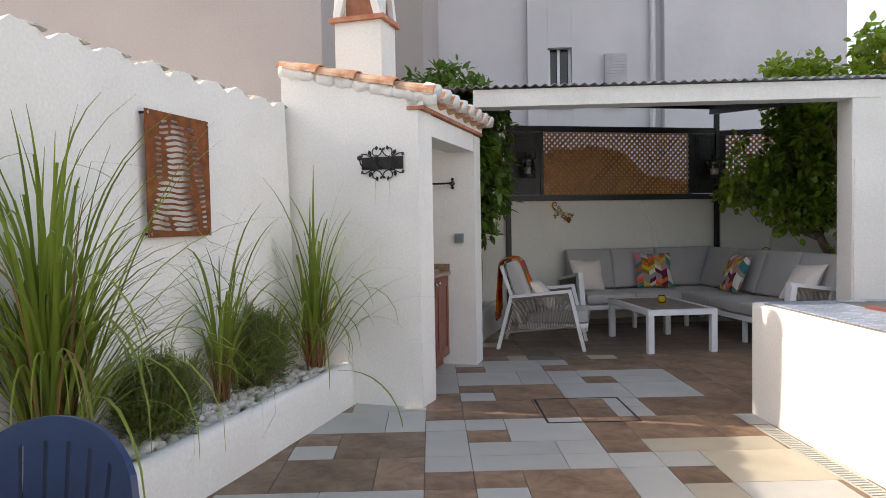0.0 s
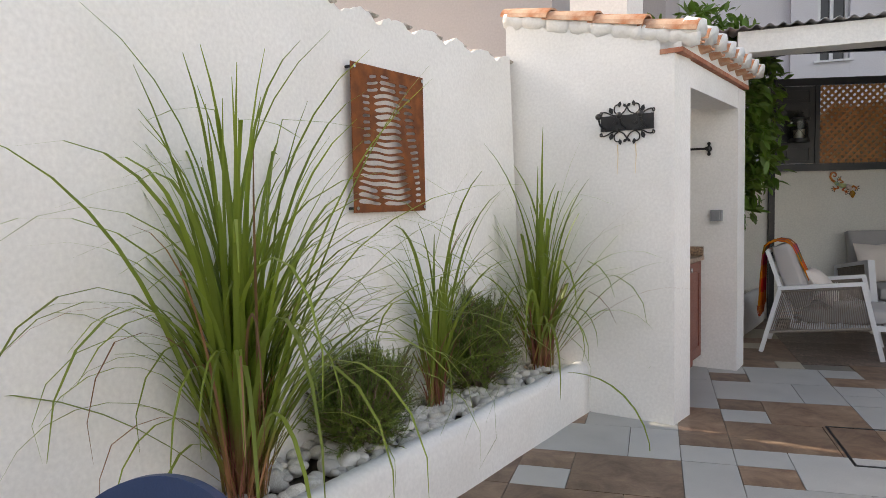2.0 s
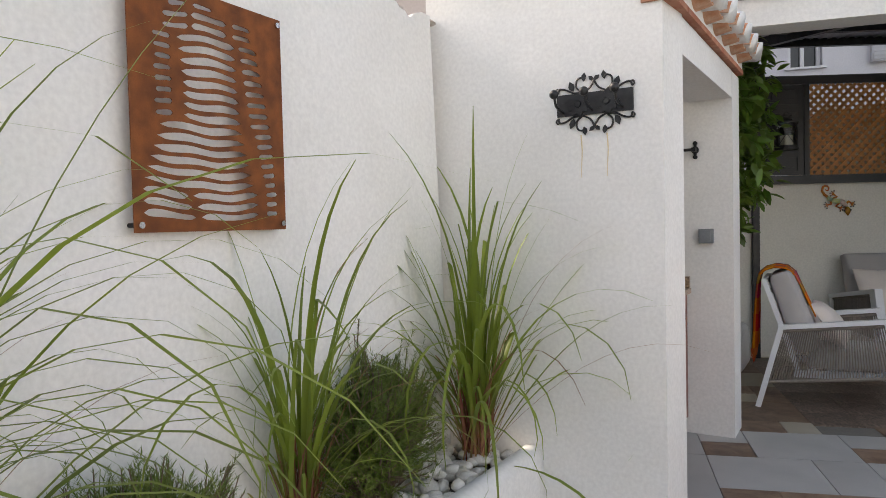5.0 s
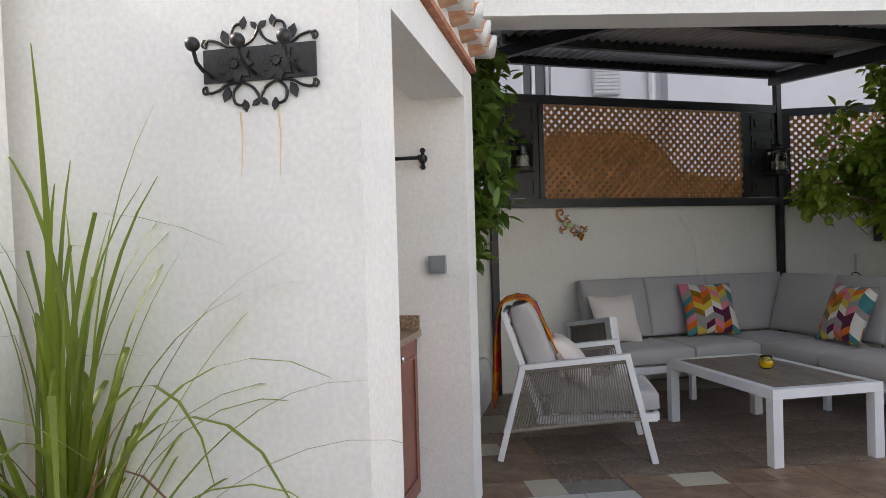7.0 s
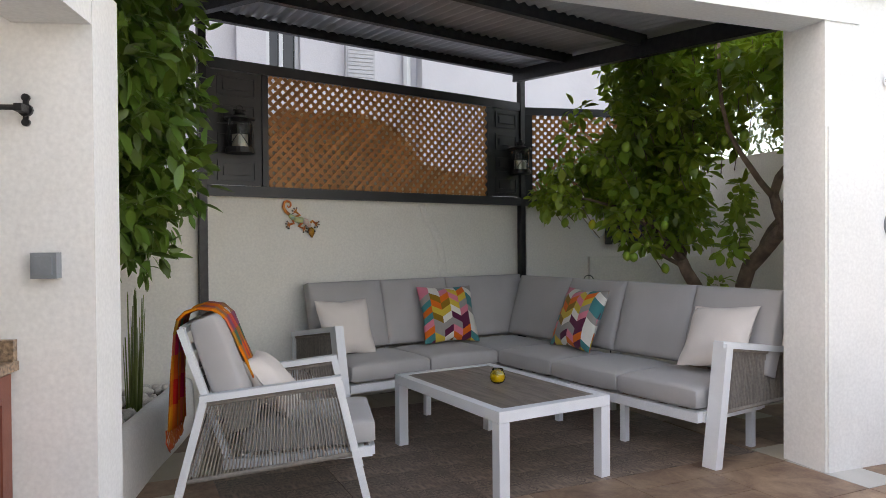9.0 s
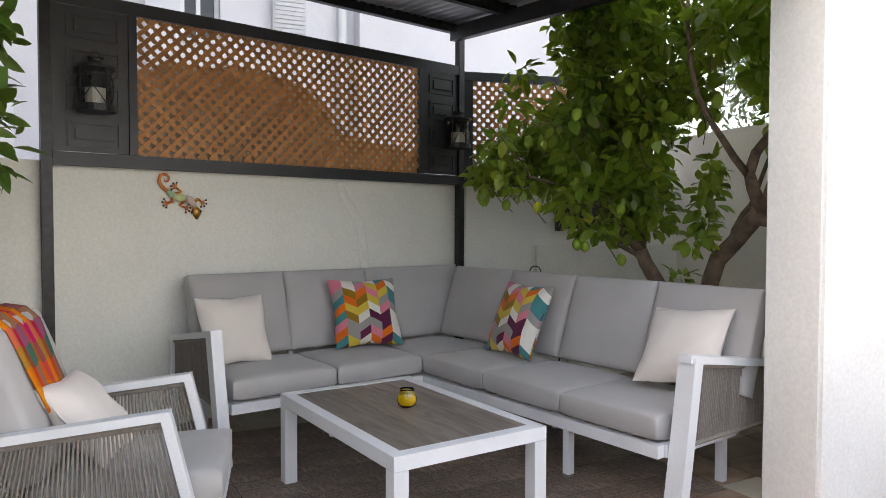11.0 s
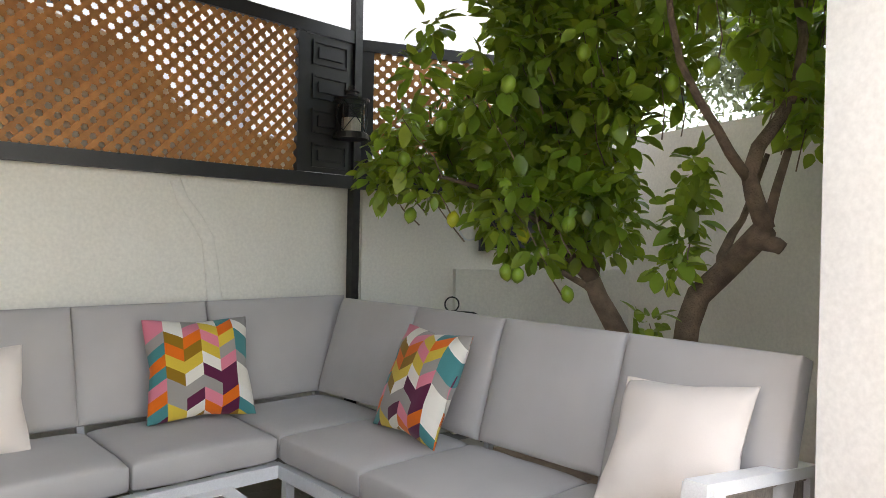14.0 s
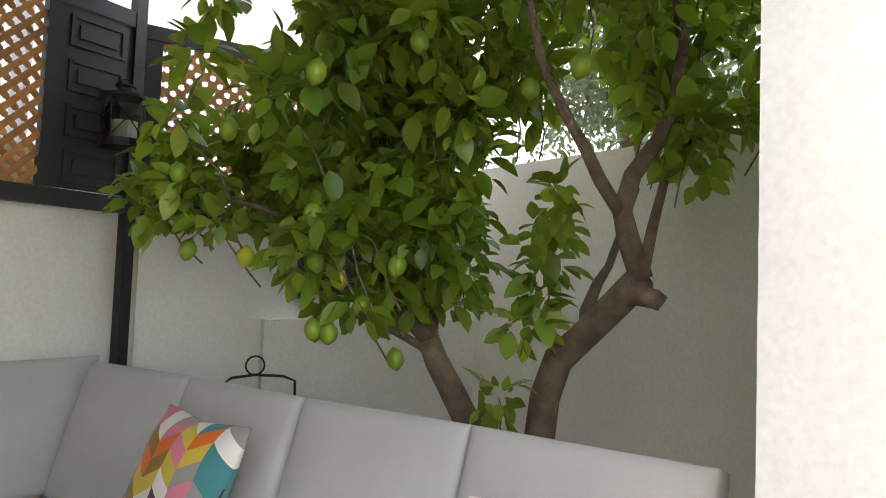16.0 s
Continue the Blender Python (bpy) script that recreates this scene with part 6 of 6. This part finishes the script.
o = part("timber_edge", boxbm((0.50, -7.45, 0.7526), (0.548, -0.5, 0.775)), REDWOOD, pool, "brown timber edge")
o.matrix_basis = PW
tm = None
for i in range(46):
    for j in range(5):
        if i * 0.092 > 4.0 or j * 0.092 > 0.42:
            continue
        o = part("mosaic_tile", boxbm((0, 0, 0), (0.086, 0.086, 0.006)), MOSAIC, pool) if tm is None else new("mosaic_tile", tm)
        tm = o.data
        o.parent = pool
        o.matrix_basis = PW @ pose(0.07 + 0.092 * j, -0.17 - 0.092 * i, 0.7525)
for i in range(36):
    o = new("mosaic_tile", tm)
    o.parent = pool
    o.matrix_basis = PW @ pose(0.55 + 0.092 * i, -0.17, 0.7525)

DRAINP = mat("pale_grey_drain_grate", (0.55, 0.54, 0.48), 0.5, 0, (0.45, 0.44, 0.40), 9, 150, 0.08)
drain = empty("drain_channel", pose(2.126, 4.16, 0.0042, 0, 0, 5.4), "grey slotted drain channel along the pool", "drain")
part("frame", boxbm((-0.055, -6, -0.0035), (-0.047, 0.0, 0.002)), DRAINP, drain), part("frame", boxbm((0.047, -6, -0.0035), (0.055, 0.0, 0.002)), DRAINP, drain)
part("gutter", boxbm((-0.0465, -6, -0.0035), (0.0465, 0.0, -0.0025)), GREYP, drain, "dark gutter under the grate")
sb = None
for i in range(130):
    o = part("bar", boxbm((-0.046, 0, -0.0022), (0.046, 0.016, 0.0015)), DRAINP, drain) if sb is None else new("bar", sb)
    sb = o.data
    o.parent = drain
    o.matrix_basis = pose(0, -0.02 - 0.032 * i, 0)
shw = empty("shower", pose(4.22, 6.25, 2.11), "chrome wall shower head on the white wall", "shower")
part("flange", tube(bmesh.new(), [(0, 0.0, 0), (0, -0.012, 0)], 0.03, 16), CHROME, shw)
part("arm", tube(bmesh.new(), [(0, -0.01, 0), (0.02, -0.06, 0.02), (0.05, -0.14, 0.02), (0.06, -0.19, -0.02)], 0.009, 10), CHROME, shw, smooth=True)
part("head", lathe([(0.045, -0.02), (0.05, -0.01), (0.03, 0.01), (0.012, 0.035)]), CHROME, shw, smooth=True).matrix_basis = pose(0.06, -0.20, -0.06)
GREYM = mat("satin_nickel", (0.30, 0.30, 0.31), 0.35, 0.7, bump=0.02)
mx_ = empty("shower_valve", pose(4.26, 6.236, 1.32), "round chrome shower mixer on the white wall", "valve")
part("plate", tube(bmesh.new(), [(0, 0.01, 0), (0, -0.012, 0)], 0.08, 28), GREYM, mx_, smooth=False)
part("handle", tube(bmesh.new(), [(0, -0.0125, 0), (0, -0.055, 0)], 0.024, 16), STEEL, mx_)

# ---- blue chair and white table by the camera's start ----
bc = empty("garden_chair", pose(-0.70, 1.20, 0, 0, 0, -6) @ Matrix.Diagonal((1.08, 1, 1.05, 1)), "navy blue plastic garden chair tucked under the white table", "chair")
b = bmesh.new()
slots = [-0.145 + 0.058 * k_ for k_ in range(6)]
cols = sorted([q + d_ for q in slots for d_ in (-0.0055, 0.0055)] + [-0.225 + 0.45 * k_ / 24 for k_ in range(25)])
rows = []
for x in cols:
    arc = math.sqrt(max(0.0, 1 - (x / 0.2255) ** 2)) ** 0.8
    zs = (0.44, 0.50, max(0.505, 0.565 + 0.22 * arc), 0.62 + 0.22 * arc)
    rows.append([b.verts.new((x * (0.82 + 0.18 * min(1, (z - 0.44) / 0.2)), 0.05 * (1 - (x / 0.225) ** 2) + 0.12 * (z - 0.44), z)) for z in zs])
for (x0, r0), (x1, r1) in zip(zip(cols, rows), zip(cols[1:], rows[1:])):
    open_slot = any(abs((x0 + x1) / 2 - q) < 0.0055 for q in slots)
    for k_ in (0, 1, 2):
        if not (open_slot and k_ == 1):
            b.faces.new((r0[k_], r1[k_], r1[k_ + 1], r0[k_ + 1]))
o = part("backrest", b, BLUEP, bc, "navy slotted plastic backrest", smooth=False)
sm = o.modifiers.new("thick", "SOLIDIFY")
sm.thickness = 0.018
o.modifiers.new("edge", "BEVEL").width = 0.004
part("seat", boxbm((-0.22, -0.40, 0.42), (0.22, 0.03, 0.445)), BLUEP, bc, bev=0.01)
for x in (-0.2, 0.2):
    for y in (-0.37, 0.02):
        part("leg", beam(bmesh.new(), (x * 1.1, y * 1.08, 0), (x, y, 0.419), 0.035, 0.035, (0, 1, 0)), BLUEP, bc, bev=0.005)
wtb = empty("garden_table", pose(-0.86, 0.35, 0, 0, 0, -3), "white garden table with rounded edge", "table")
part("tabletop", prism(bmesh.new(), rounded(-0.55, 0.62, -0.9, 0.77, 0.06), 0.715, 0.745), WHITEM, wtb, bev=0.006)
for x in (-0.48, 0.5):
    for y in (-0.8, 0.6):
        part("leg", beam(bmesh.new(), (x, y, 0), (x, y, 0.714), 0.05, 0.05, (0, 1, 0)), WHITEM, wtb, bev=0.004)

# wrought iron stand behind the sofa, cable on the wall
ir = empty("iron_plant_stand", pose(4.14, 9.12, -0.07, 0, 0, -15), "black iron plant stand with a ring finial behind the sofa", "plant stand")
part("ring", tube(bmesh.new(), [(0.045 * math.cos(q), 0, 0.94 + 0.045 * math.sin(q)) for q in (i * math.pi / 10 for i in range(21))], 0.005, 6), BLACKM, ir)
part("rail", tube(bmesh.new(), [(-0.14, 0, 0.6), (-0.14, 0, 0.86), (-0.11, 0, 0.882), (0, 0, 0.895), (0.14, 0, 0.885), (0.20, 0, 0.86), (0.21, 0, 0.6)], 0.007, 6), BLACKM, ir)
for x in (-0.14, 0.21):
    part("leg", tube(bmesh.new(), [(x, 0, 0.07), (x, 0, 0.6)], 0.007, 6), BLACKM, ir)
part("cross_rail", tube(bmesh.new(), [(-0.14, 0, 0.5), (0.21, 0, 0.5)], 0.006, 6), BLACKM, ir)
cb = part("coiled_cable", tube(bmesh.new(), [(0.72 + 0.075 * math.cos(q) + 0.006 * (i % 3), -0.012, 1.38 + 0.11 * math.sin(q)) for i, q in enumerate(k_ * math.pi / 8 for k_ in range(34))], 0.004, 5), WHITEM)
cb.matrix_world = SIDE
tagged(cb, "white coiled cable hanging on the wall", "cable")

# plastered ledge along the walls of the tree bed
lg = part("trim_ledge", boxbm((0.62, -0.06, -0.05), (2.05, -0.002, 1.08)), CREAM, bev=0.012)
lg.matrix_world = SIDE
structure(lg, "low plaster ledge along the wall behind the tree", "ledge")

# ---- floor tiles ----
FT = pose(0, 0, 0.0, 0, 0, 4.1)
CA = lambda c_: 0.27 + 0.261 * c_


def rb(r):
    return 3.55 + 0.2405 * r


# column, row, width, height, kind of the tiles round the hatch and the kitchen
LAID = """-3 -2 2 2 T,-1 -2 1 2 T,-5 -2 2 2 T,-3 0 1 1 G,-2 0 2 2 T,-3 1 1 1 T,-4 0 1 2 T,-3 2 2 2 G,-1 2 1 2 G,-3 4 1 1 T,-2 4 2 1 G,
0 -1 1 1 G,1 -1 2 1 G,3 -1 1 1 G,1 0 2 1 G,3 0 1 1 G,0 0 1 2 G,1 1 1 1 T,1 2 1 1 G,2 1 2 2 G,0 2 1 1 G,0 3 1 1 T,0 4 1 2 T,1 3 2 2 T,
1 5 1 1 G,1 6 1 1 T,2 5 2 2 T,1 7 2 2 G,3 7 1 2 G,1 9 1 1 T,1 10 1 1 G,2 9 2 2 G,0 6 1 3 G,0 9 1 2 G,
3 3 1 2 T,4 5 2 2 G,4 4 1 1 T,5 4 1 1 G,4 3 1 1 T,4 1 1 2 T,4 0 1 1 T,4 -1 1 1 G,6 5 2 2 G,4 7 1 1 G,5 7 1 1 T,4 8 1 1 G,5 8 3 1 G,6 7 2 1 G,
4 9 2 1 T,6 9 2 1 T,4 10 1 1 G,5 10 2 1 T,7 10 2 1 T,6 3 3 2 T,5 3 1 1 G,5 1 2 2 T,7 1 1 2 T,5 0 3 1 C,5 -1 1 1 G,6 -2 3 2 C,5 -2 1 1 T,4 -3 1 2 G,
0 -2 1 1 T,1 -2 1 1 T,2 -3 2 2 T,0 -3 1 1 T,1 -3 1 1 G,-2 -3 2 1 G,-4 -3 2 1 G,8 5 1 2 T,8 7 1 2 T"""
taken = set()
tiles = []
for t_ in LAID.replace("\n", "").split(","):
    c_, r_, w_, h_, kind = t_.split()
    c_, r_, w_, h_ = int(c_), int(r_), int(w_), int(h_)
    cells = {(c_ + i, r_ + j) for i in range(w_) for j in range(h_)}
    if cells & taken:
        continue
    taken |= cells
    tiles.append((c_, r_, w_, h_, kind))
rt = random.Random(77)
for r_ in range(-34, 22):
    for c_ in range(-9, 27):
        if (c_, r_) in taken:
            continue
        w_, h_ = rt.choice(((2, 2), (2, 1), (1, 1), (1, 2), (2, 1), (1, 1)))
        while any((c_ + i, r_ + j) in taken for i in range(w_) for j in range(h_)):
            w_, h_ = (1, h_) if w_ > 1 and any((c_ + 1, r_ + j) in taken for j in range(h_)) else (w_, 1) if h_ > 1 else (1, 1)
        taken |= {(c_ + i, r_ + j) for i in range(w_) for j in range(h_)}
        kind = rt.choice("GTTGT") if c_ < 5 else rt.choice("GTCTC")
        if c_ >= 8 and r_ >= 4 and rt.random() < 0.75:
            kind = "T"
        tiles.append((c_, r_, w_, h_, kind))
RUG = (1.24, 6.39, 4.169, 8.395)
cache = {}
rest = {k_: bmesh.new() for k_ in "GTC"}
MATS = {"G": TILE_G, "T": TILE_T, "C": TILE_C}
picked = 0
for c_, r_, w_, h_, kind in tiles:
    a0, a1, b0, b1 = CA(c_), CA(c_ + w_), rb(r_), rb(r_ + h_)
    if a1 > RUG[0] + 0.01 and a0 < RUG[2] - 0.01 and b1 > RUG[1] + 0.01 and b0 < RUG[3] - 0.01:
        # cut back to the edge of the patterned field
        if a0 < RUG[0] - 0.05:
            a1 = RUG[0]
        elif b0 < RUG[1] - 0.05:
            b1 = RUG[1]
        elif b1 > RUG[3] + 0.05:
            b0 = RUG[3]
        elif a1 > RUG[2] + 0.05:
            a0 = RUG[2]
        else:
            continue
    if r_ > 10 and kind != "T" and a0 < 1.7 or b0 >= RUG[3] - 0.02:
        kind = "C"
    gap = 0.0022
    near = -6 <= c_ <= 9 and -5 <= r_ <= 13 and picked < 290
    if not near:
        box(rest[kind], (a0 + gap, b0 + gap, -0.0075), (a1 - gap, b1 - gap, 0.0))
        continue
    picked += 1
    key = (round(a1 - a0, 3), round(b1 - b0, 3), kind)
    if key in cache:
        ob = new("tile", cache[key])
    else:
        ob = part("tile", boxbm((gap, gap, -0.0075), (a1 - a0 - gap, b1 - b0 - gap, 0.0)), MATS[kind], bev=0.0012, seg=1)
        cache[key] = ob.data
    ob.parent = floor
    ob.matrix_basis = FT @ pose(a0, b0, rt.uniform(-0.0006, 0.0004))
for k_, bm_ in rest.items():
    o = part("far_tiles", bm_, MATS[k_], floor)
    o.matrix_basis = FT
    tagged(o, kind="stuff")
# patterned field under the sofa group
PT = 0.2929
rme = None
for i in range(10):
    for j in range(7):
        a0, b0 = RUG[0] + i * PT, RUG[1] + j * 0.2864
        ob = part("patterned_tile", boxbm((0.0015, 0.0015, -0.0075), (PT - 0.0015, 0.2849, 0.0)), RUGT) if rme is None else new("patterned_tile", rme)
        rme = ob.data
        ob.parent = floor
        ob.matrix_basis = FT @ pose(a0, b0, 0)
# hatch outline
hm = bmesh.new()
for a, b_ in (((1.07, 4.15, 0.0), (1.70, 4.165, 0.0025)), ((1.07, 4.76, 0.0), (1.70, 4.775, 0.0025)), ((1.07, 4.166, 0.0), (1.084, 4.759, 0.0025)), ((1.686, 4.166, 0.0), (1.70, 4.759, 0.0025))):
    box(hm, a, b_)
o = part("manhole_frame", hm, BLACKM)
o.matrix_world = FT
tagged(o, "thin dark metal frame of a tiled floor hatch", "hatch")
